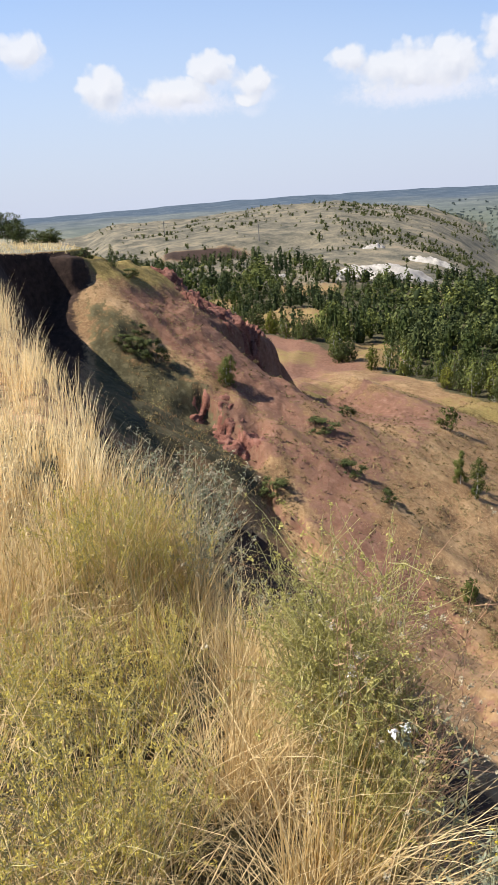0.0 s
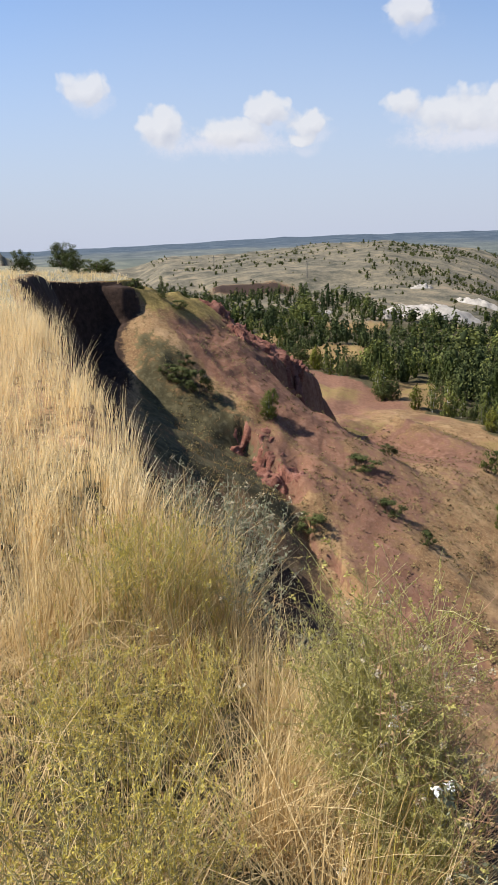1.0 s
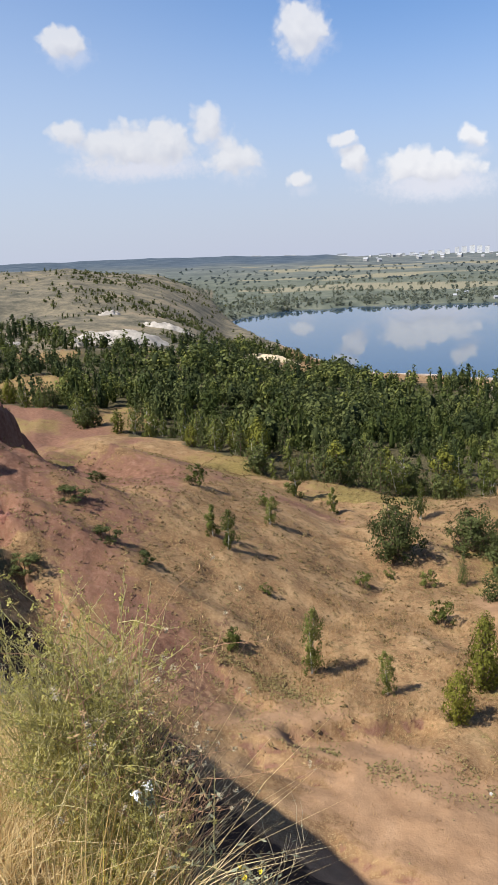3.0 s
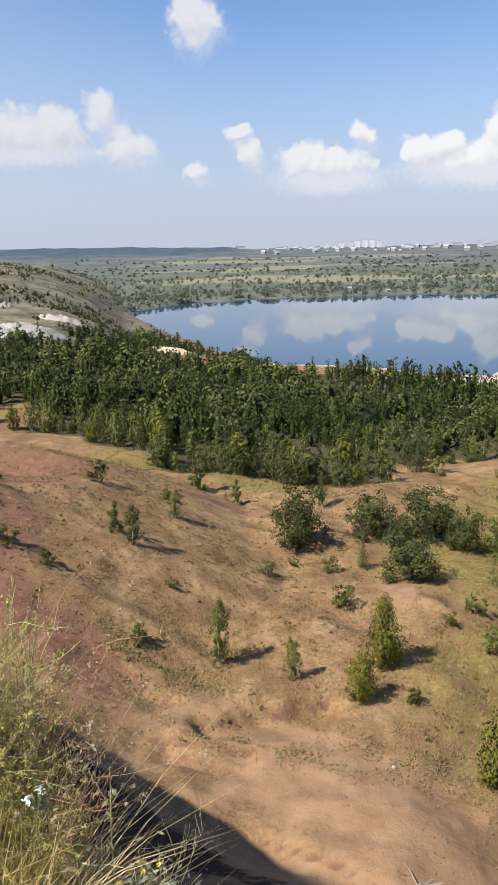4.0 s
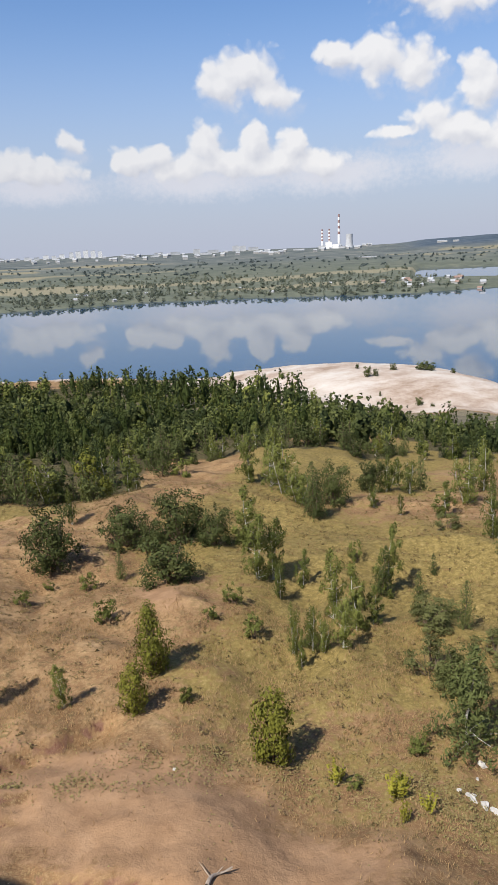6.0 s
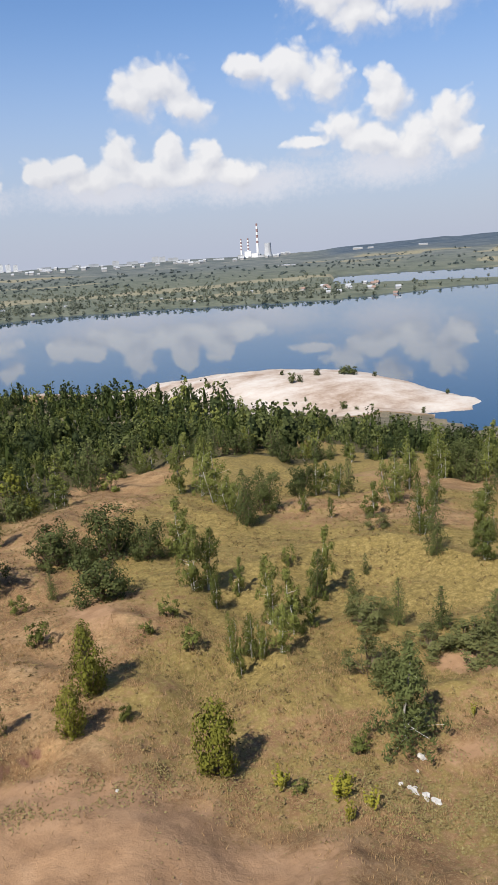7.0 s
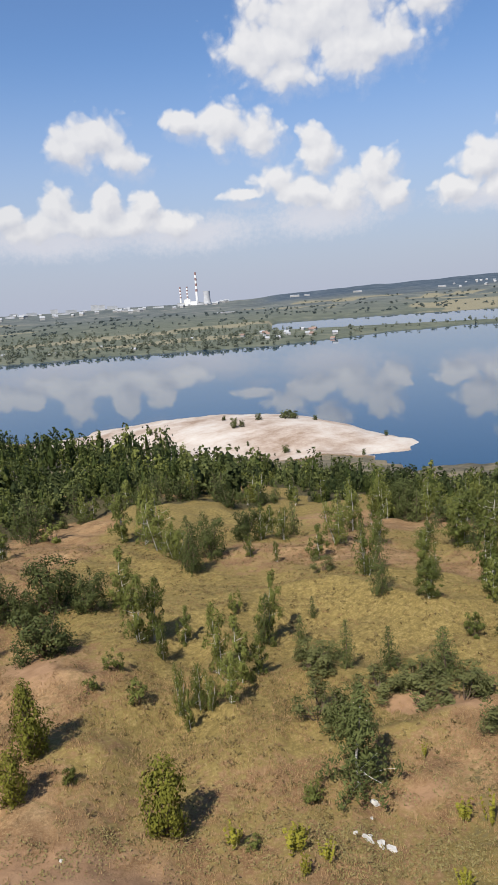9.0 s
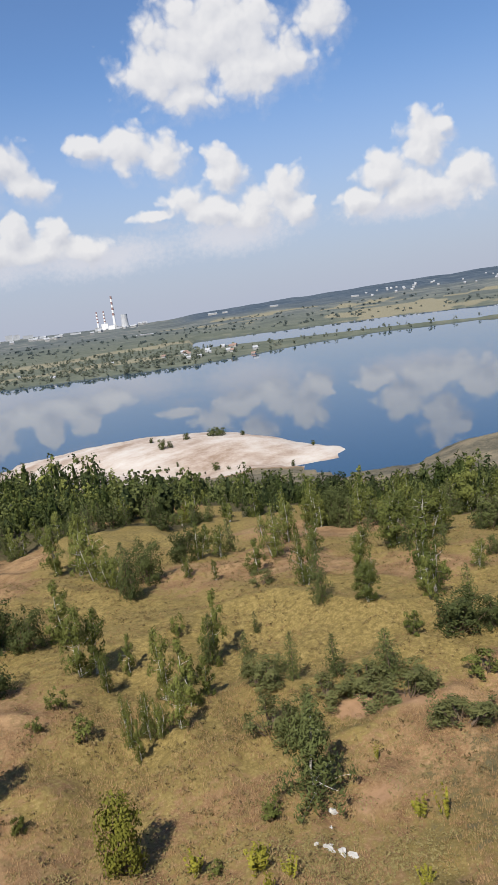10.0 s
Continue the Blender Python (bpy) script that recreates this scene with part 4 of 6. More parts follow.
SHRUB_PLACES = [
    (-18.4, 56.3, 2.2, 1.8), (-13.0, 59.4, 1.4, 1.3), (2.4, 44.6, 2.1, 1.7), (-3.3, 49.9, 1.5, 1.3), (1.7, 52.8, 1.6, 1.5), (-1.4, 53.4, 1.0, 0.9),
    (5.6, 33.1, 1.2, 0.7), (11.4, 39.5, 1.7, 1.6), (9.2, 42.1, 1.2, 1.1), (11.4, 44.1, 1.7, 1.5), (-9.7, 35.0, 1.3, 1.0), (19.5, 104.3, 3.6, 4.1),
    (-9.3, 42.2, 0.9, 0.9), (24.4, 51.0, 2.3, 1.3), (5.7, 33.3, 1.1, 0.7), (16.3, 26.3, 1.0, 1.0), (38.3, 37.1, 1.6, 1.5), (15.9, 25.9, 1.0, 1.0),
    (37.4, 36.0, 1.5, 1.4), (36.2, 28.8, 1.7, 2.6), (12.0, 24.9, 0.8, 0.8), (-9.8, 35.0, 1.3, 1.0),
]
BUSH_PLACES = [
    (-0.8, 56.4, 5.6, 4.5), (7.8, 50.5, 4.2, 4.6), (5.6, 61.0, 4.3, 4.6), (11.2, 62.5, 5.8, 5.3), (14.0, 59.7, 4.0, 3.3), (7.9, 59.4, 3.4, 2.7),
    (31.4, 71.5, 5.6, 3.7), (40.1, 79.4, 5.1, 3.8), (21.5, 30.5, 3.0, 2.6), (78.5, 92.3, 7.8, 5.2), (40.8, 34.2, 3.6, 4.6), (72.8, 55.1, 5.0, 5.5),
    (86.6, 101.5, 7.0, 5.7), (43.2, 32.8, 3.2, 2.8), (-81.4, 63.1, 3.7, 4.3), (-60.4, 51.0, 1.6, 3.5),
]
CONIFER_PLACES = [
    (4.5, 54.4, 2.6, 1.2), (16.5, 105.2, 7.5, 4.5), (24.3, 46.1, 4.0, 2.1), (30.5, 48.2, 1.9, 1.0), (27.1, 44.9, 2.3, 1.5), (26.9, 66.0, 4.9, 2.8),
    (26.5, 37.7, 3.4, 1.8), (28.9, 35.8, 3.0, 1.9), (31.8, 33.4, 3.5, 2.9), (36.6, 46.3, 5.0, 2.7), (26.8, 66.4, 5.9, 3.4), (-41.8, 42.1, 1.7, 1.1),
]
MAPLE_PLACES = [
    (4.3, 36.5, 4.5, 2.8), (2.8, 32.9, 3.0, 2.1), (8.8, 27.5, 4.4, 2.9),
]
GREYBUSH_PLACES = [
    (24.2, 38.2, 2.0, 2.7), (24.3, 38.5, 2.1, 2.6), (20.7, 32.3, 2.3, 3.2), (26.4, 34.1, 1.6, 3.1), (28.4, 32.3, 1.8, 3.7), (30.3, 30.5, 2.1, 3.7),
    (36.6, 55.9, 1.8, 2.3), (29.3, 24.9, 1.5, 3.7), (26.6, 41.6, 1.7, 3.1), (29.4, 33.8, 1.9, 3.6), (32.8, 31.2, 2.0, 3.3), (31.4, 25.8, 1.3, 3.4),
]
YELLOWWEED_PLACES = [
    (13.8, 23.8, 0.8, 0.9), (23.8, 26.6, 0.9, 0.7), (21.8, 21.6, 1.1, 1.5), (12.8, 21.6, 1.0, 0.6), (13.9, 23.9, 0.7, 0.9), (22.5, 20.5, 1.8, 1.1),
    (11.2, 25.5, 1.2, 1.5), (13.2, 23.3, 1.3, 1.8), (14.1, 22.1, 1.0, 1.2), (12.6, 21.5, 1.3, 0.7), (18.2, 18.0, 0.9, 1.1), (13.9, 23.8, 0.7, 1.0),
]
PINE_PLACES = [
    (19.0, 26.2, 5.7, 4.2),
]
SPIT_PLACES = [
    (120.1, 202.7, 3.2, 2.7), (115.8, 232.9, 4.4, 3.0), (118.9, 232.4, 3.1, 2.2), (130.0, 239.6, 3.0, 2.7), (141.0, 236.8, 3.7, 5.0), (143.7, 235.2, 3.3, 4.1),
    (150.1, 229.3, 2.1, 2.0), (165.2, 204.1, 1.8, 1.7), (83.9, 259.8, 2.7, 1.8), (89.9, 254.1, 2.2, 1.8), (123.2, 199.6, 1.6, 1.6), (111.0, 213.4, 1.9, 1.0),
    (144.2, 190.7, 2.5, 1.4), (119.3, 249.0, 2.1, 1.6),
]
DARKBUSH_PLACES = [
    (-23.1, 42.3, 1.5, 2.6), (-19.3, 39.3, 1.5, 2.0), (-21.9, 33.9, 1.7, 2.1), (-16.4, 38.7, 1.3, 1.4), (-23.0, 46.4, 1.5, 1.5), (-34.4, 37.5, 2.6, 2.1),
    (-35.6, 37.3, 2.0, 1.9), (-36.5, 36.7, 1.2, 1.5), (-36.5, 38.7, 1.2, 1.3), (-40.8, 43.0, 1.3, 1.5), (-43.6, 41.1, 1.4, 1.5),
]
SINGLE_TREES = (
    ("birch", BIRCH_PLACES_A, "birches in the valley"),
    ("birch", BIRCH_PLACES_B, "birches in the valley"),
    ("birch", BIRCH_PLACES_C, "birches in the valley"),
    ("shrub", SHRUB_PLACES, ""),
    ("bush", BUSH_PLACES, "bushes in the valley"),
    ("conifer", CONIFER_PLACES, "pines in the valley"),
    ("maple", MAPLE_PLACES, ""),
    ("greybush", GREYBUSH_PLACES, ""),
    ("yellowweed", YELLOWWEED_PLACES, ""),
    ("pine", PINE_PLACES, ""),
    ("bush", SPIT_PLACES, "bushes on the pale spit"),
    ("darkbush", DARKBUSH_PLACES, ""),
)
_rng = np.random.default_rng(5)
for _kind, _places, _group in SINGLE_TREES:
    for _x, _y, _h, _w in _places:
        low = {"darkbush": 0.75, "birch": 1.16, "conifer": 1.14}.get(_kind, 1.07)
        few = (0.2, 2.2) if _places is SPIT_PLACES else (1.0, 1.0)
        plant(_kind, _x, _y, _h * low, max(_w, 0.25 * _h) * (1.4 if _kind == "birch" else 1.15), _rng, _group, *few)
# young trees strewn over the eastern slope, thicker in the hollows
for _k in range(64):
    _az, _d = _rng.uniform(26, 63), _rng.uniform(58, 124)
    _x, _y = _d * math.sin(radians(_az)), _d * math.cos(radians(_az))
    if _d < 80 and _az < 42 or float(fbm(_x, _y, 16, 2, 111)) < -0.1:
        continue
    _kind = _rng.choice(["birch", "conifer", "bush", "shrub"], p=[0.36, 0.24, 0.2, 0.2])
    _h = _rng.uniform(2.4, 5.6) * {"birch": 1.15, "conifer": 1.0, "bush": 0.8, "shrub": 0.5}[_kind]
    plant(_kind, _x, _y, _h, _h * {"birch": 0.62, "conifer": 0.6, "bush": 1.05, "shrub": 1.2}[_kind], _rng, "young trees on the eastern slope", 0.4, 1.5)
# trees on the plateau beyond the far end of the rim
for _az, _d, _h, _w in ((-55.3, 78, 2.6, 2.8), (-51.6, 76, 2.4, 2.6), (-49.2, 80, 1.2, 3.0), (-47.6, 72, 0.9, 2.6)):
    plant("bush", _d * math.sin(radians(_az)), _d * math.cos(radians(_az)), _h, _w, _rng, "bushes on the plateau")

# ---- the wood in the valley ----
def scatter_wood():
    rng = np.random.default_rng(11)
    spots, cell = [], {}
    az = rng.uniform(-46, 64, 80000)
    d = np.sqrt(rng.uniform(80 ** 2, 445 ** 2, 80000))
    x, y = d * np.sin(np.radians(az)), d * np.cos(np.radians(az))
    keep = rng.random(80000) < wood_density(x, y)
    for px, py, pd in zip(x[keep], y[keep], d[keep]):
        gap = 2.6 + pd * 0.005
        k = (int(px // gap), int(py // gap))
        if k in cell:
            continue
        cell[k] = True
        spots.append((px, py, pd))
    return np.array(spots)


def far_tree(kind, rng, leaves, leaf, core=True):
    lumps, wood = crown_plan(kind, rng)
    p, way = in_lumps(rng, lumps, leaves)
    v, f = leaf_quads(rng, p, leaf, 0.75, 0.0, way)
    if not core:
        return v, f, 0
    # the dense inner foliage: an added shell, tinted dark for shade within crowns
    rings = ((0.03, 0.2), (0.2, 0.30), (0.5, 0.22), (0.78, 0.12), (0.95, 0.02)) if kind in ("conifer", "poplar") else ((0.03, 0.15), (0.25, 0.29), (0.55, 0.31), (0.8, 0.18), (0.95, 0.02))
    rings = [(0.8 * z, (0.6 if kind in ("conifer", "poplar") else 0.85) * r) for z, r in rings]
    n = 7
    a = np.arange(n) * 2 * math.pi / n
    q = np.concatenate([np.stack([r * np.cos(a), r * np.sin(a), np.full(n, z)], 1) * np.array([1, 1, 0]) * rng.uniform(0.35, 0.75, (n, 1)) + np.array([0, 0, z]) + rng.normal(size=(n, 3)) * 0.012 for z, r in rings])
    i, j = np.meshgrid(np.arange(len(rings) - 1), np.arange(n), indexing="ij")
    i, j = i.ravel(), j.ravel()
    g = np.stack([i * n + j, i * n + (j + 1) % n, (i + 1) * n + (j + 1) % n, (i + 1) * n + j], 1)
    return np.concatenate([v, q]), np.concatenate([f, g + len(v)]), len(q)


def joined_trees(name, spots, highs, wides, kinds, templates, mat, label, category="trees"):
    """Many far trees as one sheet of foliage."""
    rng = np.random.default_rng(len(spots) + 3)
    vs, fs, tints, at = [], [], [], 0
    zs = ground_z(spots[:, 0], spots[:, 1])
    for (x, y), z, h, w, k in zip(spots[:, :2], zs, highs, wides, kinds):
        v, f, inner = templates[k][rng.integers(len(templates[k]))]
        a = rng.uniform(0, 6.283)
        c, s = math.cos(a), math.sin(a)
        q = np.stack([(v[:, 0] * c - v[:, 1] * s) * w + x, (v[:, 0] * s + v[:, 1] * c) * w + y, v[:, 2] * h + z - 0.02 * h], 1)
        vs.append(q)
        fs.append(f + at)
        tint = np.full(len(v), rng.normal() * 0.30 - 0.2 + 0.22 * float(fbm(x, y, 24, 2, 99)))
        # inner shells take the crown's shade as a darker leaf tint
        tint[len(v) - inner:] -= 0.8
        tints.append(tint)
        at += len(v)
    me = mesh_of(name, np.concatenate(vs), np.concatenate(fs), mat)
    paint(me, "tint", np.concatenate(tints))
    return tagged(new(name, me), label, category, kind="stuff")


WOOD = scatter_wood()
_order = np.argsort(WOOD[:, 2] - np.interp(np.degrees(np.arctan2(WOOD[:, 0], WOOD[:, 1])), EDGE_AZ, EDGE_NEAR))
WOOD = WOOD[_order]
_rng = np.random.default_rng(23)
for _x, _y, _d in WOOD[:230]:
    _kind = _rng.choice(["birch", "conifer", "bush", "maple"], p=[0.40, 0.24, 0.28, 0.08])
    _h = _rng.uniform(2.8, 7.0) * (0.8 if _kind == "bush" else 1.0)
    plant(_kind, _x, _y, _h, _h * {"birch": 0.72, "conifer": 0.68, "bush": 1.0, "maple": 0.8}[_kind], _rng, "trees at the edge of the wood", 0.26, 1.75)

_rest = WOOD[230:]
_tr = np.random.default_rng(29)
NEAR_TREES = {"birch": [far_tree(_q, _tr, 290, 0.042) for _q in ("birch", "maple", "poplar", "poplar")], "conifer": [far_tree("conifer", _tr, 290, 0.042) for _ in range(5)],
              "bush": [far_tree("bush", _tr, 290, 0.044) for _ in range(4)]}
DEEP_TREES = {"birch": [far_tree(_q, _tr, 120, 0.06) for _q in ("birch", "maple", "poplar", "poplar")], "conifer": [far_tree("conifer", _tr, 120, 0.06) for _ in range(5)],
              "bush": [far_tree("bush", _tr, 120, 0.06) for _ in range(4)]}
_mix = np.clip(fbm(_rest[:, 0], _rest[:, 1], 30, 2, 91) * 0.5 + _rng.random(len(_rest)) - 0.3 * step(20, 60, -_rest[:, 0]), 0, 1.3)
for _name, _mat, _pick, _label in (("pine_wood", LEAF_PINE, _mix < 0.3, "mixed young wood of dark green pines"), ("birch_wood", LEAF_BIRCH, (_mix >= 0.3) & (_mix < 0.78), "mixed young wood of light green birches"),
                                   ("willow_wood", LEAF_DARK, _mix >= 0.78, "dark green willow thicket in the valley")):
    _k = {"pine_wood": "conifer", "birch_wood": "birch", "willow_wood": "bush"}[_name]
    for _near, _set in ((True, NEAR_TREES), (False, DEEP_TREES)):
        _s = _rest[_pick & ((_rest[:, 2] < 165) == _near)]
        _h = _rng.uniform(0.6, 1.45, len(_s)) * np.interp(_s[:, 2], [90, 140, 200, 300], [5.0, 5.0, 4.9, 5.0])
        _h = _h * (0.95 + 0.5 * fbm(_s[:, 0], _s[:, 1], 15, 2, 95)) * (1 - 0.12 * step(190, 260, _s[:, 2]) * (_s[:, 0] < 10)) * (1 + 0.25 * step(190, 225, _s[:, 2]) * (_s[:, 0] > 30))
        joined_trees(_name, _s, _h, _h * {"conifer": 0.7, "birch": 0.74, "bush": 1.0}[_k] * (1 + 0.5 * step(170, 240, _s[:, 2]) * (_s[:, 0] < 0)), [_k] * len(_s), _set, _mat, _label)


def scatter_band(count, az_lo, az_hi, d_lo, d_hi, seed, want):
    """Random places in a band of bearings and distances, kept by a chance of want(x, y, d, az)."""
    rng = np.random.default_rng(seed)
    az, d = rng.uniform(az_lo, az_hi, count), np.exp(rng.uniform(math.log(d_lo), math.log(d_hi), count))
    x, y = d * np.sin(np.radians(az)), d * np.cos(np.radians(az))
    keep = (rng.random(count) < want(x, y, d, az)) & (ground_z(x, y) > LAKE_Z + 0.3)
    return np.stack([x, y, d], 1)[keep], rng


# scattered bushes on the old spoil hill
_s, _r = scatter_band(11000, -46, -9, 300, 1000, 31, lambda x, y, d, az: 0.02 + 0.8 * step(-0.1, 0.4, fbm(x, y, 60, 3, 93)) * step(-31, -24, az) + 0.3 * step(0.1, 0.5, fbm(x, y, 60, 2, 94)))
FAR_TREES = {"bush": [far_tree("bush", _tr, 11, 0.19) for _ in range(4)], "birch": [far_tree("birch", _tr, 30, 0.12) for _ in range(3)]}
_h = 0.9 + 3.0 * _r.random(len(_s)) ** 2.2
joined_trees("hill_bushes", _s, _h, _h * 1.1, ["bush"] * len(_s), FAR_TREES, LEAF_GREY, "scattered grey-green bushes on the old spoil hill", "bushes")

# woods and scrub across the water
# leaf colour paled and greyed for the haze over the lake
LEAF_FAR_HAZED = make_leaf("hazed_far_leaves", (0.10, 0.116, 0.088), (0.20, 0.212, 0.160), 0.05, (0.3, 0.3, 0.22), 0.45)


def far_want(x, y, d, az):
    far = np.interp(az, SHORE_AZ, SHORE_FAR)
    out = d - far
    belt = step(-2, 10, out) * (1 - 0.55 * step(60, 160, out))
    field = step(-0.05, 0.35, fbm(x, y * 2.5, 240, 3, 97)) * step(200, 400, out)
    return belt * (1 - 0.85 * field) * (1 - 0.75 * step(29, 33, az) * (1 - step(1550, 1700, d)))


_s, _r = scatter_band(17000, -20, 62, 640, 3600, 37, far_want)
_h = _r.uniform(3.0, 6.5, len(_s)) * (0.7 + _s[:, 2] / 4500)
_keep = (_s[:, 2] < 1450) | (_r.random(len(_s)) < 0.6 * (1 - step(1900, 2700, _s[:, 2])))
_s, _h = _s[_keep], _h[_keep]
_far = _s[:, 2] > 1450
# bluer leaves: distance haze put into their colour
LEAF_DISTANT_HAZED = make_leaf("hazed_distant_leaves", (0.06, 0.08, 0.08), (0.12, 0.14, 0.128), 0.1, (0.12, 0.136, 0.12), 0.4)
joined_trees("distant_woods", _s[_far], _h[_far], _h[_far] * 1.6, ["bush"] * int(_far.sum()), {"bush": [far_tree("bush", _tr, 14, 0.26, False) for _ in range(4)]}, LEAF_DISTANT_HAZED, "bluish distant woods on the horizon", "woods")
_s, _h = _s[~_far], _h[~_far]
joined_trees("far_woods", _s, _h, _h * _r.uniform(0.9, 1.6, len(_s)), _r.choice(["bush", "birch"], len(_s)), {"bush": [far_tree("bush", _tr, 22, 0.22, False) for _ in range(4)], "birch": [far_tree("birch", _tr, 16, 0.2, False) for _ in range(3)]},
             LEAF_FAR_HAZED, "hazy green scrub and woods across the lake", "woods")
# ---- rocks and sand banks across the valley ----
CHALK = make_plain("chalky_rock", (0.285, 0.262, 0.232), 0.35, 0.3, 0.95, 0.1)
SAND = make_plain("yellow_sand", (0.416, 0.344, 0.232), 0.2, 0.3, 0.95, 0.1)


def polar(az, d):
    return d * math.sin(radians(az)), d * math.cos(radians(az))


def outcrop(name, label, az, d, long, deep, high, mat, seed, turn=0.0, category="rock"):
    """A low broken dome of rock or sand, its foot sunk in the slope."""
    n, k = 44, 14
    a, q = np.meshgrid(np.linspace(0, 2 * math.pi, n, endpoint=False), np.linspace(0, 1, k))
    ex, ey = np.cos(a) * q, np.sin(a) * q
    edge = 1 + 0.22 * fbm(np.cos(a) * 2 + seed, np.sin(a) * 2, 1.0, 3, seed)
    lx, ly = ex * edge * long / 2, ey * edge * deep / 2
    c, s = math.cos(turn - radians(az)), math.sin(turn - radians(az))
    cx, cy = polar(az, d)
    x, y = cx + lx * c - ly * s, cy + lx * s + ly * c
    z = ground_z(x, y) - 0.6 + high * (1 - q ** 2.6) * (1 + 0.35 * fbm(lx, ly * 2, long / 6, 4, seed + 1)) + 0.12 * high * fbm(lx, ly, long / 16, 4, seed + 2) - 0.25 * high * np.abs(fbm(lx, ly * 0.4, long / 9, 3, seed + 5))
    i, j = np.meshgrid(np.arange(k - 1), np.arange(n), indexing="ij")
    i, j = i.ravel(), j.ravel()
    f = np.stack([i * n + j, (i + 1) * n + j, (i + 1) * n + (j + 1) % n, i * n + (j + 1) % n], 1)
    return tagged(new(name, mesh_of(name, np.stack([x, y, z], -1).reshape(-1, 3), f, mat)), label, category)


outcrop("chalk_outcrop", "broad bare whitish rock slope above the wood", -23.6, 314, 40, 30, 4.6, CHALK, 3, 0.12)
outcrop("chalk_outcrop", "small whitish rock knob above the wood", -26.8, 300, 9, 7, 3.5, CHALK, 5)
outcrop("chalk_outcrop", "long pale scree patch on the spoil hill", -19.6, 372, 30, 9, 3.0, CHALK, 7, -0.2)
outcrop("chalk_outcrop", "pale rock patch on the spoil hill", -24.2, 405, 15, 6, 3.0, CHALK, 9)
outcrop("chalk_outcrop", "pale rock patch among the pines", -32.2, 318, 16, 9, 1.8, CHALK, 11)
outcrop("chalk_outcrop", "pale rock patch among the pines", -38.3, 262, 9, 5, 1.3, CHALK, 13)
outcrop("sand_bank", "pale yellow sand bank between wood and lake", -11.1, 345, 27, 12, 3.4, SAND, 15, 0.0, "sand")
outcrop("sand_bank", "pale yellow sand bank between wood and lake", -16.7, 350, 6, 4, 1.8, SAND, 17, 0.0, "sand")
outcrop("sand_bar", "long low pale bar lying in the water", 33.2, 688, 44, 5, 1.5, SAND, 19, 0.32, "sand")
outcrop("sand_beach", "small white sand beach on the far shore", 15.1, 786, 34, 14, 1.6, CHALK, 21, 0.0, "sand")

RED_ROCK = make_red_rock()


def crag(name, label, line, wide, lift, seed):
    """A rugged face of broken clay: a close sheet over the slope below a line, thrust out in ribs and blocks, its borders sunk."""
    line = np.array(line, float)
    seg = np.hypot(*np.diff(line, axis=0).T)
    at = np.concatenate([[0], np.cumsum(seg)])
    ns, nq = int(at[-1] / 0.13), int(wide / 0.11)
    s, q = np.meshgrid(np.linspace(0, at[-1], ns), np.linspace(-0.7, wide, nq), indexing="ij")
    lx, ly = np.interp(s, at, line[:, 0]), np.interp(s, at, line[:, 1])
    tx, ty = np.gradient(lx[:, 0]), np.gradient(ly[:, 0])
    k = np.ones(15) / 15
    tx, ty = np.convolve(np.pad(tx, 7, "edge"), k, "valid"), np.convolve(np.pad(ty, 7, "edge"), k, "valid")
    long = np.hypot(tx, ty)
    x, y = lx + (ty / long)[:, None] * q, ly - (tx / long)[:, None] * q
    e = 0.7
    gx, gy = (ground_z(x + e, y) - ground_z(x - e, y)) / (2 * e), (ground_z(x, y + e) - ground_z(x, y - e)) / (2 * e)
    n = np.stack([-gx, -gy, np.ones_like(x)], -1)
    n /= np.linalg.norm(n, axis=-1)[..., None]
    span = step(0, 2.2, s) * (1 - step(at[-1] - 2.2, at[-1], s)) * step(-0.7, 0.3, q) * (1 - step(wide - 2.4, wide - 0.2, q + 0.7 * fbm(s, q, 2.0, 2, seed + 8)))
    blocks = np.floor(3.2 * (fbm(s - 0.6 * q, q * 0.6, 1.9, 4, seed) + 0.6)) / 3.2
    rough = 0.5 * (0.5 - np.abs(fbm(s - 0.5 * q, q * 0.4, 1.3, 4, seed + 1))) + 0.35 * blocks + 0.55 * (0.5 - np.abs(fbm(s - 0.4 * q, q * 0.6, 0.6, 4, seed + 3)))
    out = lift * span * (rough - 0.15) - 0.35 * (1 - span) - 0.05
    p = np.stack([x, y, ground_z(x, y)], -1) + n * out[..., None]
    i, j = np.meshgrid(np.arange(ns - 1), np.arange(nq - 1), indexing="ij")
    i, j = i.ravel(), j.ravel()
    f = np.stack([i * nq + j, i * nq + j + 1, (i + 1) * nq + j + 1, (i + 1) * nq + j], 1)
    return tagged(new(name, mesh_of(name, p.reshape(-1, 3), f, RED_ROCK)), label, "rock face")


crag("red_crag", "rugged bare red clay crag below the grassy spur", [p[:2] for p in SPUR[4:10]], 7.0, 1.5, 501)
crag("red_crag", "low broken red clay crag on the slope", [(-31.6, 40.2), (-29.0, 39.6), (-26.0, 38.2), (-23.4, 36.4)], 4.6, 0.85, 503)

# ---- buildings on the horizon ----
WALL_WHITE = make_plain("white_render", (0.592, 0.592, 0.592), 0.12, 0.05)
WALL_GREY = make_plain("grey_concrete", (0.336, 0.344, 0.36), 0.18, 0.05)
WALL_DULL = make_plain("dull_pale_walls", (0.256, 0.252, 0.248), 0.15, 0.1)
ROOF_RED = make_plain("red_roof_tiles", (0.20, 0.138, 0.115), 0.2, 0.2)
ROOF_GREY = make_plain("grey_roof_sheet", (0.272, 0.284, 0.304), 0.15, 0.1)
BAND_RED = make_plain("red_paint", (0.20, 0.125, 0.12), 0.15, 0.1)
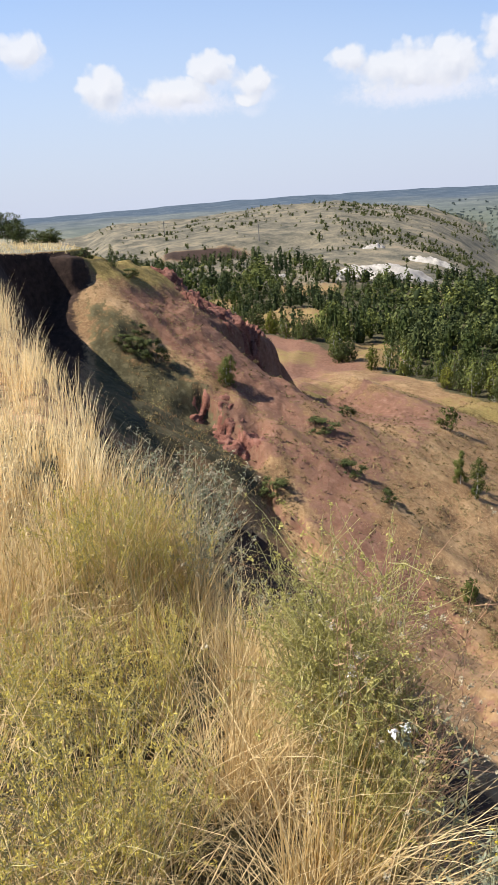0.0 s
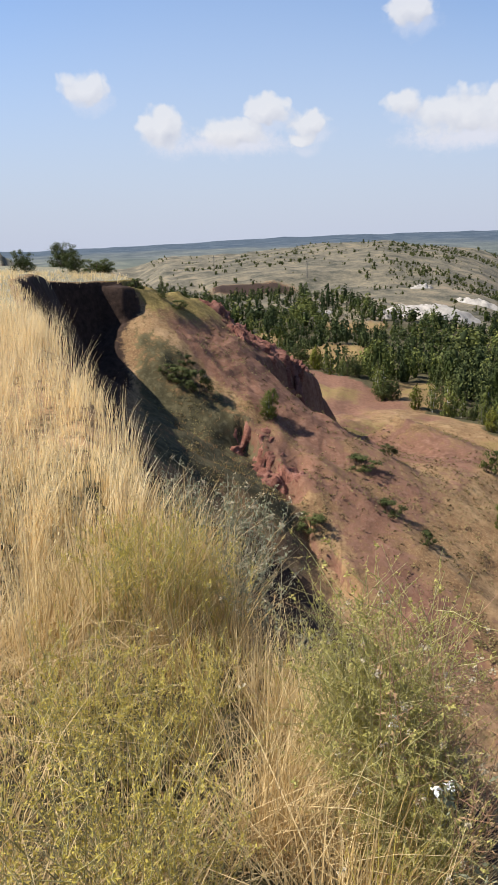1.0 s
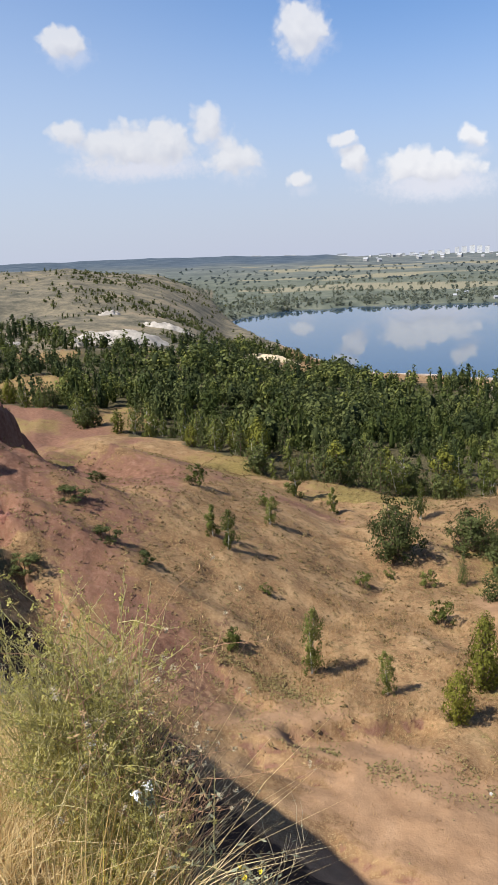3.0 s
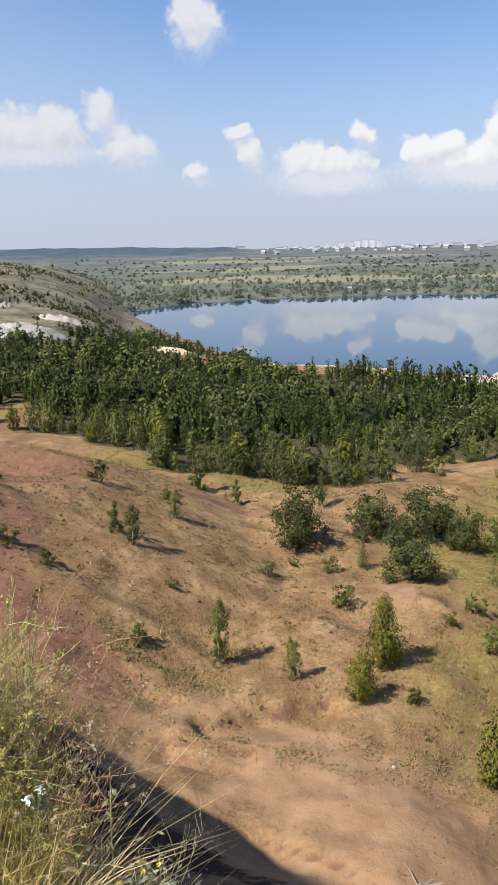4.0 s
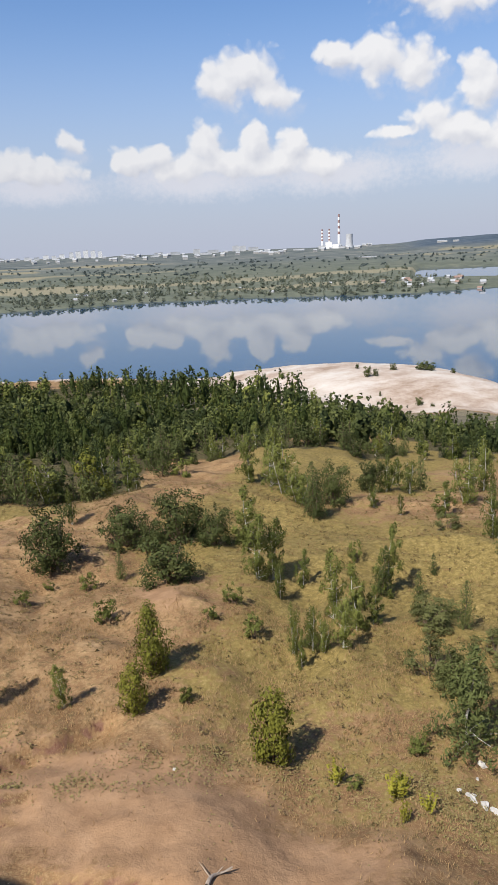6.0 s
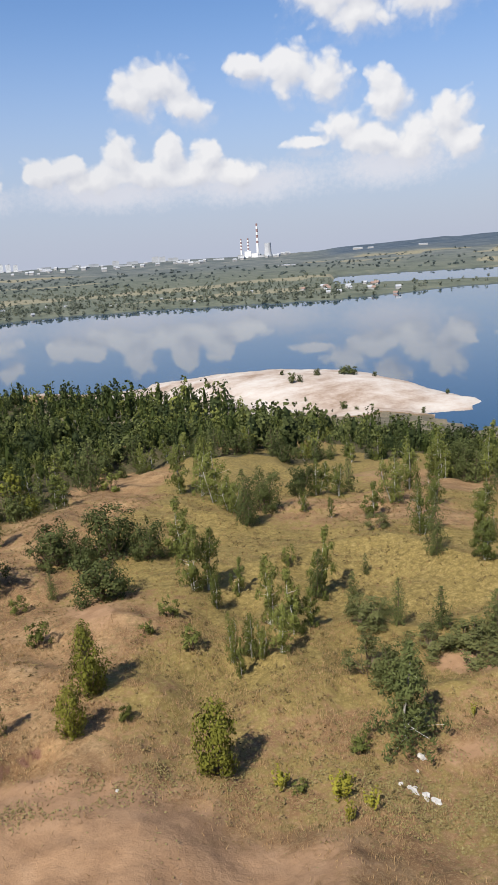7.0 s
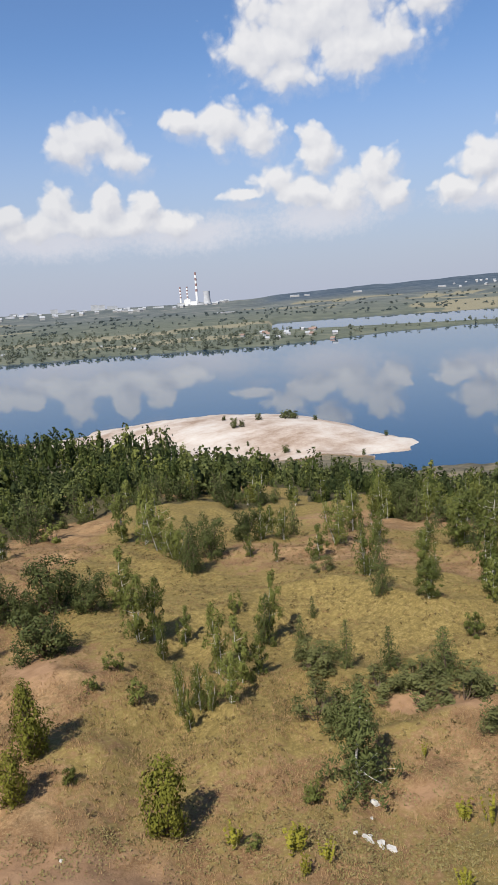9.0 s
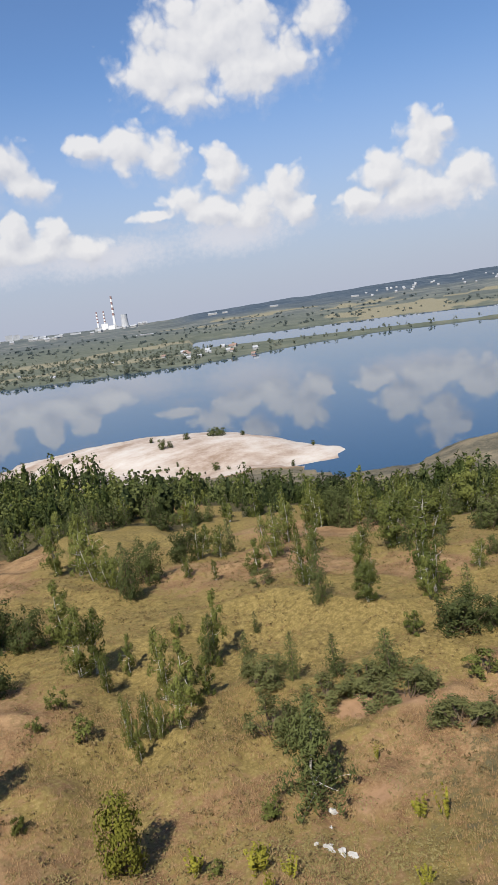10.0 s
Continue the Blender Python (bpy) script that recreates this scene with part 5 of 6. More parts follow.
GLASS = make_plain("grey_windows", (0.272, 0.288, 0.312), 0.2, 0.5, 0.2, 0.5)
METAL = make_plain("weathered_grey_wood", (0.16, 0.144, 0.128), 0.2, 1.0)


def box(cx, cy, z0, w, dp, h):
    v = np.array([(sx * w / 2 + cx, sy * dp / 2 + cy, z0 + sz * h) for sz in (0, 1) for sx, sy in ((-1, -1), (1, -1), (1, 1), (-1, 1))])
    f = np.array([(0, 3, 2, 1), (4, 5, 6, 7), (0, 1, 5, 4), (1, 2, 6, 5), (2, 3, 7, 6), (3, 0, 4, 7)])
    return v, f


def gable(w, dp, z0, h):
    v = np.array([(-w / 2, -dp / 2, z0), (w / 2, -dp / 2, z0), (w / 2, dp / 2, z0), (-w / 2, dp / 2, z0), (-w / 2, 0, z0 + h), (w / 2, 0, z0 + h)])
    f = np.array([(0, 1, 5, 4), (2, 3, 4, 5), (0, 3, 2, 1), (1, 2, 5, 5), (3, 0, 4, 4)])
    return v, f


def at_polar(ob, az, d, sink=1.0, turn=0.0):
    x, y = polar(az, d)
    ob.matrix_basis = pose(x, y, float(ground_z(x, y)) - sink, 0, 0, -az + turn)
    return ob


def tower_block(az, d, w, h, storeys, mat=None):
    thing = tagged(new("apartment_block"), "pale high-rise apartment block on the horizon" if mat is None else "grey high-rise apartment block on the horizon", "building", "apartment blocks of the town")
    part("wall", mesh_of("block_wall", *box(0, 0, 0, w, 16, h), mat or WALL_WHITE), thing)
    part("roof", mesh_of("block_roof", *joined([box(0, 0, h + 0.01, w + 0.8, 16.8, 1.2), box(w * 0.2, 0, h + 1.2, 5, 5, 3)]), ROOF_GREY), thing)
    for k in range(storeys):
        part("window_band", mesh_of("window_band", *box(0, -8.05, 4 + k * (h - 4) / storeys, w * 0.98, 0.2, 1.0), GLASS), thing)
    return at_polar(thing, az, d)


for _k, (_az, _w, _h) in enumerate([(3.2, 24, 34), (3.72, 28, 38), (4.3, 27, 42), (4.85, 26, 42), (5.38, 24, 37)]):
    tower_block(_az, 4250, _w, _h, 12)
for _az, _w, _h in ((-0.9, 40, 13), (-0.1, 34, 18), (0.6, 30, 15), (1.3, 32, 24), (1.9, 26, 20), (2.5, 28, 27), (-5.5, 60, 12), (-2.2, 70, 12)):
    tower_block(_az, 4300, _w, _h, 7)
for _az, _w, _h in ((12.9, 40, 26), (16.0, 40, 32), (16.55, 38, 30), (11.2, 60, 16), (14.2, 66, 15), (9.9, 50, 15), (17.4, 60, 18), (7.6, 60, 14)):
    tower_block(_az, 4350, _w, _h, 7, WALL_GREY)


def shed(az, d, w, h, mat=WALL_WHITE, roof=ROOF_GREY, dp=20):
    thing = tagged(new("long_shed"), "long low pale works building across the lake", "building", "works buildings across the lake")
    part("wall", mesh_of("shed_wall", *box(0, 0, 0, w, dp, h), mat), thing)
    part("roof", mesh_of("shed_roof", *gable(w + 1, dp + 1, h + 0.02, h * 0.35), roof), thing)
    return at_polar(thing, az, d)


for _az, _d, _w, _h in ((18.4, 3300, 60, 12), (19.1, 3250, 90, 11), (17.6, 3350, 40, 14), (26.4, 2150, 34, 6), (26.9, 2160, 22, 5), (25.9, 2140, 26, 6), (9.6, 3500, 70, 9), (7.4, 3600, 50, 9),
                        (32.0, 3250, 70, 12), (33.0, 3260, 40, 10), (37.0, 3050, 60, 10), (43.5, 2900, 50, 9), (-9.6, 4200, 120, 9), (-12.3, 4300, 90, 9), (13.6, 3700, 110, 8), (21.0, 3600, 90, 10)):
    shed(_az, _d, _w * 0.6, _h * 0.6, WALL_DULL if _d < 3400 else WALL_GREY)


def house(az, d, w, roof, turn):
    thing = tagged(new("village_house"), "small pale village house with a red roof" if roof is ROOF_RED else "small pale village house with a grey roof", "house", "village houses")
    part("wall", mesh_of("house_wall", *box(0, 0, 0, w, w * 0.8, w * 0.5), WALL_DULL), thing)
    part("roof", mesh_of("house_roof", *gable(w * 1.1, w * 0.9, w * 0.5 + 0.02, w * 0.38), roof), thing)
    return at_polar(thing, az, d, 0.6, turn)


_rng = np.random.default_rng(41)
for _ in range(34):   # the village on the slope of the far ridge
    house(_rng.uniform(44, 56), _rng.uniform(2700, 3300), _rng.uniform(6, 10), ROOF_GREY, _rng.uniform(-40, 40))
for _ in range(16):   # cottages on the low point
    house(_rng.uniform(27.5, 36.5), _rng.uniform(850, 1010), _rng.uniform(4.5, 7), ROOF_RED if _rng.random() < 0.6 else ROOF_GREY, _rng.uniform(-40, 40))
for _ in range(12):   # huts among the trees on the far shore
    house(_rng.uniform(2, 26), _rng.uniform(800, 960), _rng.uniform(3.2, 4.8), ROOF_GREY, _rng.uniform(-40, 40))


for _ in range(70):   # low houses of the town among its trees
    _a = _rng.choice([_rng.uniform(6, 21), _rng.uniform(17, 27), _rng.uniform(-4, 8)])
    house(_a, _rng.uniform(2900, 4200), _rng.uniform(9, 20), ROOF_GREY, _rng.uniform(-40, 40))


def chimney(az, high, foot, tip):
    thing = tagged(new("power_station_chimney"), "tall white chimney with red bands at the power station", "chimney", "chimneys of the power station")
    cuts = np.concatenate([[0, 0.42], np.linspace(0.5, 1.0, 7)])
    for k, (a, b) in enumerate(zip(cuts, cuts[1:])):
        r = np.linspace(foot, tip, 101)
        v, f = tube([(0, 0, high * a), (0, 0, high * (a + b) / 2), (0, 0, high * b)], [r[int(a * 100)], r[int((a + b) * 50)], r[int(b * 100)]], 14)
        me = mesh_of("chimney_band", v, f, WALL_WHITE if k % 2 == 0 else BAND_RED)
        smooth(me)
        part("white_shaft" if k % 2 == 0 else "red_band", me, thing)
    return at_polar(thing, az, 3800, 3)


chimney(24.15, 172, 7.5, 5.0)
chimney(22.85, 100, 5.5, 4.2)
chimney(23.4, 100, 5.5, 4.2)
_t = tagged(new("cooling_tower"), "grey concrete cooling tower with a waisted shell", "cooling tower")
_z = np.linspace(0, 70, 12)
_v, _f = tube([(0, 0, q) for q in _z], 17 + 6 * ((_z - 52) / 52) ** 2, 28)
_me = mesh_of("tower_shell", _v, _f, WALL_GREY)
smooth(_me)
part("shell", _me, _t)
_v, _f = tube([(0, 0, 70), (0, 0, 71.5)], [18, 18], 28)
part("rim_ring", mesh_of("tower_rim", _v, _f, WALL_GREY), _t)
at_polar(_t, 24.95, 3800, 3)
_t = tagged(new("power_station"), "white power station halls beside the chimneys", "building")
for _x, _w, _h in ((-44, 36, 16), (-10, 34, 34), (26, 34, 22), (58, 36, 10)):
    part("hall", mesh_of("hall", *box(_x, 0, 0, _w, 40, _h), WALL_WHITE if _h > 20 else WALL_GREY), _t)
    part("hall_roof", mesh_of("hall_roof", *box(_x, 0, _h + 0.02, _w + 1, 41, 1.5), ROOF_GREY), _t)
at_polar(_t, 23.5, 3770, 2)

# poles on the spoil hill
for _az, _d in ((-44.9, 330), (-33.2, 430), (-40.6, 520)):
    _t = tagged(new("power_pole"), "wooden power pole on the dry hill", "pole", "power poles")
    part("post", mesh_of("post", *tube([(0, 0, 0), (0, 0, 5), (0, 0, 10)], [0.28, 0.25, 0.22], 8), METAL), _t)
    part("crossarm", mesh_of("crossarm", *box(0, 0, 8.6, 2.6, 0.25, 0.25), METAL), _t)
    at_polar(_t, _az, _d, 0.5)
# ---- dry grass on the rim ----
def blades(rng, x, y, z, high, width, lean_to, lean, levels=(0, 0.4, 0.75, 1.0), twist=True):
    """Curved tapering blades as triangles; lean_to: bearing in radians, lean: share of the height by which the tip goes over."""
    n = len(x)
    a = rng.uniform(0, 2 * math.pi, n) if twist else lean_to + math.pi / 2
    sx, sy = np.cos(a) * width / 2, np.sin(a) * width / 2
    dx, dy = np.sin(lean_to), np.cos(lean_to)
    rows = []
    for s in levels:
        px, py = x + dx * high * lean * s * s, y + dy * high * lean * s * s
        pz = z + high * s * (1 - 0.45 * lean * lean * s)
        w = 1 - 0.75 * s
        if s < 1.0:
            rows += [np.stack([px - sx * w, py - sy * w, pz], 1), np.stack([px + sx * w, py + sy * w, pz], 1)]
        else:
            rows += [np.stack([px, py, pz], 1)]
    k = len(rows)
    v = np.stack(rows, 1).reshape(-1, 3)
    base = (np.arange(n) * k)[:, None]
    tri = []
    for i in range((k - 1) // 2 - 1):
        tri += [(2 * i, 2 * i + 1, 2 * i + 3), (2 * i, 2 * i + 3, 2 * i + 2)]
    tri.append((k - 3, k - 2, k - 1))
    f = (base[:, :, None] + np.array(tri)[None]).reshape(-1, 3)
    return v, f, k


def rim_xy(u, v):
    v = v + RIM_V0
    return RIM_U[0] * u + RIM_N[0] * v, RIM_U[1] * u + RIM_N[1] * v


DOWNHILL = math.atan2(RIM_N[0], RIM_N[1])


def grass_patch(name, label, tufts, per, u_lo, u_hi, v_lo, v_hi, high, width, seed, tint, lean=(0.25, 0.25), girth=0.045, keep=None, mat=None, u_power=1.0, gap=0.0, spread=0.75):
    """Tufts of blades that spread from their feet and lean with their neighbours."""
    rng = np.random.default_rng(seed)
    u = u_lo + (u_hi - u_lo) * rng.random(tufts) ** u_power
    v = rng.uniform(v_lo, v_hi, tufts)
    x, y = rim_xy(u, v)
    ok = (np.hypot(x, y) > 0.8) & (np.hypot(x + 0.87, y - 0.98) > 0.17) & (np.hypot(x + 0.72, y - 1.12) > 0.13) & (fbm(x, y, 0.7, 2, seed + 2) > gap - 0.75)
    if keep is not None:
        ok &= keep(x, y, rng)
    x, y = x[ok], y[ok]
    size = rng.uniform(0.7, 1.15, len(x)) * (0.85 + 0.3 * fbm(x, y, 1.0, 2, seed + 3))
    wind = DOWNHILL + 1.5 * fbm(x, y, 0.8, 2, seed + 4)
    n = len(x) * per
    X, Y, S, Wd = (np.repeat(q, per) for q in (x, y, size, wind))
    a = rng.uniform(0, 6.283, n)
    off = girth * np.sqrt(rng.random(n)) * S
    X, Y = X + off * np.sin(a), Y + off * np.cos(a)
    ln = np.abs(rng.normal(lean[0], lean[1], n)).clip(0.02, 1.1)
    sx, sy = spread * np.sin(a) + np.sin(Wd), spread * np.cos(a) + np.cos(Wd)
    h = rng.uniform(*high, n) * S
    vv, ff, k = blades(rng, X, Y, ground_z(X, Y) - 0.02, h, rng.uniform(*width, n), np.arctan2(sx, sy), ln)
    me = mesh_of(name, vv, ff, mat or STRAW)
    paint(me, "tint", np.repeat(tint + 0.16 * np.repeat(rng.normal(size=len(x)), per), k))
    return tagged(new(name, me), label, "grass", kind="stuff")


def not_weedy(x, y, rng):
    """Less straw where the green weeds grow."""
    az = np.degrees(np.arctan2(x, y))
    return rng.random(len(x)) < (1 - 0.9 * step(-36, -43, az) * (1 - step(2.0, 3.2, np.hypot(x, y)))) * (1 - step(-29, -22, az))


def off_corner(x, y, rng):
    return rng.random(len(x)) < 1 - step(-24, -15, np.degrees(np.arctan2(x, y)))


grass_patch("dry_grass", "tall golden dry grass leaning over the rim", 620, 44, -1.0, 4.4, -2.6, 0.02, (0.28, 0.66), (0.003, 0.006), 101, -0.1, (0.32, 0.24), 0.06, not_weedy, None, 1.0, 0.45, 1.1)
grass_patch("dry_grass", "flattened pale dry grass on the rim", 900, 28, -1.0, 3.4, -2.2, 0.1, (0.25, 0.6), (0.0020, 0.0044), 103, 0.12, (0.9, 0.2), 0.14, off_corner, None, 1.0, 0.3, 2.2)
grass_patch("dry_grass", "tall pale feathery dry grass along the rim", 1100, 22, 3.4, 17, -4.5, -0.02, (0.42, 0.8), (0.005, 0.009), 107, 0.42, (0.2, 0.14), 0.09, None, None, 1.5, 0.05)
grass_patch("dry_grass", "pale dry grass on the far plateau", 2400, 8, 14, 74, -9, 9, (0.3, 0.6), (0.012, 0.03), 109, 0.2, (0.25, 0.2), 0.2, lambda x, y, rng: rim_place(x, y)[1] < 0.1, None, 1.0)
grass_patch("rim_turf", "short brown grass at the foot of the tall grass", 1300, 9, -1.0, 5, -2.6, 0.4, (0.06, 0.2), (0.003, 0.006), 113, -0.3, (0.6, 0.3), 0.09, None, TURF, 1.0, 0.0, 2.0)
grass_patch("green_grass", "yellow-green grass stalks on the rim", 16, 22, -0.9, 2.4, -0.9, 0.1, (0.3, 0.6), (0.002, 0.004), 127, 0.1, (0.4, 0.25), 0.05, None, LEAF_LIME)


def golden_clump(x, y, rng):
    az, d = np.degrees(np.arctan2(x, y)), np.hypot(x, y)
    return rng.random(len(x)) < step(-42, -38, az) * (1 - step(-27, -22, az)) * step(1.1, 1.25, d) * (1 - step(2.1, 2.5, d))


grass_patch("dry_grass", "upright golden-brown dry grass clump on the rim", 760, 36, -0.5, 2.6, -0.8, 0.2, (0.3, 0.72), (0.0018, 0.0042), 139, -0.32, (0.5, 0.35), 0.06, golden_clump, None, 1.0, -0.5, 1.4)
grass_patch("dry_grass", "pale broken straw lying over the rim", 260, 24, -1.2, 1.3, -0.35, 0.12, (0.3, 0.6), (0.003, 0.006), 149, 0.3, (1.0, 0.1), 0.1, lambda x, y, rng: np.degrees(np.arctan2(x, y)) < -26, None, 1.0, -0.5, 1.0)


grass_patch("green_grass", "upright yellow-green grass stalks among wormwood", 230, 24, -0.4, 1.8, -0.35, 0.08, (0.35, 0.8), (0.003, 0.006), 151, 0.0, (0.25, 0.2), 0.06, lambda x, y, rng: (np.degrees(np.arctan2(x, y)) > -31) & (np.degrees(np.arctan2(x, y)) < -23) & (np.hypot(x, y) > 1.35), LEAF_LIME, 1.0, -0.5)


def fallen_stalks(count, seed):
    """Thick pale stalks lying crosswise on the flattened grass."""
    rng = np.random.default_rng(seed)
    az, d = rng.uniform(-58, -30, count), rng.uniform(1.0, 2.3, count)
    x, y = d * np.sin(np.radians(az)), d * np.cos(np.radians(az))
    long, way, tilt = rng.uniform(0.25, 0.7, count), rng.uniform(0, 6.28, count), rng.uniform(0.02, 0.5, count)
    pieces = []
    for k in range(count):
        a = np.array([x[k], y[k], float(ground_z(x[k], y[k])) + rng.uniform(0.04, 0.3)])
        b = a + long[k] * np.array([math.sin(way[k]) * math.cos(tilt[k]), math.cos(way[k]) * math.cos(tilt[k]), math.sin(tilt[k])])
        pieces.append(limb(rng, a, b, rng.uniform(0.0008, 0.0017), 0.0, 4))
    me = mesh_of("fallen_stalks", *joined(pieces), STRAW)
    paint(me, "tint", np.repeat(rng.uniform(0.0, 0.6, count), 16))
    return tagged(new("fallen_stalks", me), "pale broken stalks lying on flattened dry grass", "stalks", kind="stuff")


fallen_stalks(46, 157)


def feather_heads(count, seed):
    """Drooping pale panicles on tall stalks."""
    rng = np.random.default_rng(seed)
    u = 2.2 + 13 * rng.random(count) ** 1.4
    v = rng.uniform(-3.8, -0.7, count)
    x, y = rim_xy(u, v)
    z = ground_z(x, y)
    h = rng.uniform(0.55, 0.8, count)
    per = 9
    s = np.tile(np.linspace(0.0, 0.16, per), count)
    X = np.repeat(x, per) + rng.normal(size=count * per) * 0.012 + 0.04 * np.repeat(rng.normal(size=count), per)
    Y = np.repeat(y, per) + rng.normal(size=count * per) * 0.012 + 0.04 * np.repeat(rng.normal(size=count), per)
    Z = np.repeat(z + h, per) - s
    v1, f1 = leaf_quads(rng, np.stack([X, Y, Z], 1), 0.009, 0.25, 1.2)
    st = np.stack([f1[:, [0, 1, 2]], f1[:, [0, 2, 3]]], 1).reshape(-1, 3)
    v2, f2, _ = blades(rng, x, y, z, h, np.full(count, 0.004), rng.uniform(0, 6.28, count), np.full(count, 0.06))
    me = mesh_of("grass_panicles", *joined([(v1, st), (v2, f2)]), STRAW)
    paint(me, "tint", np.full(len(me.vertices), 0.45))
    return tagged(new("grass_panicles", me), "pale feathery seed heads over dry grass", "grass", kind="stuff")


feather_heads(2600, 131)

# ---- weeds on the rim ----
PETAL_WHITE = make_plain("white_petals", (0.68, 0.672, 0.64), 0.05, 40)
PETAL_YELLOW = make_plain("yellow_petals", (0.624, 0.496, 0.04), 0.1, 40)
STALK_PALE = make_plain("dead_stalks", (0.304, 0.256, 0.168), 0.2, 30)
STALK_RED = make_plain("reddish_stalks", (0.288, 0.16, 0.096), 0.2, 30)
STALK_RED_LEAF = make_leaf("dead_dock_leaves", (0.24, 0.144, 0.072), (0.44, 0.32, 0.176))
LEAF_SAGE = make_leaf("sage_leaves", (0.11, 0.12, 0.075), (0.31, 0.31, 0.21))


def weed(name, label, stalks, high, spread, leaves, leaf, seed, leaf_mat, stem_mat, heads=None, head_count=0, head_size=0.008, from_z=0.15, branches=4, radius=0.0022):
    """A many-stalked weed: stalks, side twigs, leaves along them and, for some, flower or seed heads."""
    rng = np.random.default_rng(seed)
    thing = tagged(new(name), label, "plant")
    wood, spots, tips = [], [], []
    for _ in range(stalks):
        a, q = rng.uniform(0, 6.283), rng.uniform(0.2, 1.0) * spread
        h = high * rng.uniform(0.65, 1.0)
        top = np.array([q * math.cos(a), q * math.sin(a), h])
        foot = np.array([q * 0.2 * math.cos(a), q * 0.2 * math.sin(a), -0.03])
        wood.append(limb(rng, foot, top, radius, 0, 4))
        tips.append(top)
        for _b in range(branches):
            k = rng.uniform(0.4, 0.95)
            p = foot + (top - foot) * k
            e = p + np.array([rng.normal() * 0.09, rng.normal() * 0.09, rng.uniform(0.04, 0.14)]) * high / 0.7
            wood.append(limb(rng, p, e, radius * 0.6, 0, 3))
            tips.append(e)
            spots.append(p + (e - p) * rng.random((max(1, leaves // (stalks * (branches + 2))), 1)))
        k = from_z + (1 - from_z) * rng.random((max(1, 2 * leaves // (stalks * (branches + 2))), 1))
        spots.append(foot + (top - foot) * k)
    me = mesh_of(name + "_stalks", *joined(wood), stem_mat)
    part("stem", me, thing)
    pts = np.concatenate(spots)
    pts = pts + rng.normal(size=pts.shape) * leaf * 0.9
    part("foliage", mesh_of(name + "_leaves", *leaf_quads(rng, pts, leaf * 1.25, 0.28, -0.9), leaf_mat), thing)
    if heads is not None:
        pick = np.array(tips)[rng.choice(len(tips), min(head_count, len(tips)), replace=False)]
        for p in pick[:40]:
            pts = p + rng.normal(size=(18, 3)) * head_size * 0.75
            part("flower_head", mesh_of("flower_head", *leaf_quads(rng, pts, head_size * 0.6, 0.6), heads), thing)
    return thing


def stand(thing, u, v, scale=1.0, turn=0.0, tilt=0.0, sink=0.02):
    x, y = rim_xy(u, v)
    m = Matrix.LocRotScale((x, y, float(ground_z(x, y)) - sink), Euler((-tilt * math.cos(DOWNHILL), tilt * math.sin(DOWNHILL), turn)), (scale,) * 3)
    thing.matrix_basis = m
    return thing


def rim_of(az, d):
    """u and v of a place at that bearing and distance."""
    x, y = polar(az, d)
    return RIM_U[0] * x + RIM_U[1] * y, RIM_N[0] * x + RIM_N[1] * y - RIM_V0


# bushy yellow-green weeds in the dry grass
_proto = weed("yellow_green_weed", "fine-leaved yellow-green weed in dry grass", 30, 0.58, 0.26, 4200, 0.0046, 201, LEAF_LIME, STEM, branches=5, radius=0.0022)
_rng = np.random.default_rng(203)
_spots = [(-52, 1.4), (-48, 1.25), (-49, 1.85), (-44, 1.9), (-46.5, 2.5), (-56, 1.8), (-41.5, 2.7), (-51, 2.6), (-58, 1.3)]
for _az, _d in _spots[1:]:
    _u, _v = rim_of(_az, _d)
    _x, _y = rim_xy(_u, _v)
    copy_thing(_proto, Matrix.LocRotScale((_x, _y, float(ground_z(_x, _y)) - 0.03), Euler((_rng.normal() * 0.1, _rng.normal() * 0.1, _rng.uniform(0, 6.28))), (_rng.uniform(0.75, 1.1),) * 3))
stand(_proto, *rim_of(*_spots[0]))

# grey-green wormwood and thistles along the edge
_sage = weed("wormwood", "green bushy wormwood with pale heads on the rim", 60, 0.85, 0.21, 17000, 0.0040, 211, LEAF_WEED, STEM, LEAF_WEED, 30, 0.007, branches=5)
for _az, _d, _s in ((-24.2, 1.58, 0.95), (-21.8, 1.45, 0.75), (-28.4, 1.82, 0.95)):
    _u, _v = rim_of(_az, _d)
    _x, _y = rim_xy(_u, _v)
    copy_thing(_sage, Matrix.LocRotScale((_x, _y, float(ground_z(_x, _y)) - 0.03), Euler((-0.1, 0.12, _rng.uniform(0, 6.28))), (_s,) * 3))
stand(_sage, *rim_of(-26.2, 1.7), 1.12)
_thistle = weed("thistle", "grey dried thistle with pale heads on the rim", 10, 0.85, 0.28, 1300, 0.009, 221, LEAF_SAGE, STALK_PALE, STALK_PALE, 26, 0.011, branches=4, radius=0.003)
for _az, _d, _s in ((-44, 3.9, 0.9), (-39.5, 2.9, 0.85), (-46, 4.6, 0.9), (-37.5, 2.6, 0.75), (-35, 2.3, 0.55), (-41, 3.15, 0.95), (-43, 3.6, 0.8)):
    _u, _v = rim_of(_az, _d)
    _x, _y = rim_xy(_u, _v)
    copy_thing(_thistle, Matrix.LocRotScale((_x, _y, float(ground_z(_x, _y)) - 0.03), Euler((-0.1, 0.1, _rng.uniform(0, 6.28))), (_s,) * 3))
stand(_thistle, *rim_of(-42, 3.35), 0.95)
_dock = weed("dead_dock", "reddish dead dock stalks with seed heads", 6, 0.85, 0.13, 700, 0.0045, 231, STALK_RED_LEAF, STALK_RED, STALK_PALE, 30, 0.0045, 0.5, 7, 0.0014)
stand(_dock, *rim_of(-20.3, 1.5), 1.2)
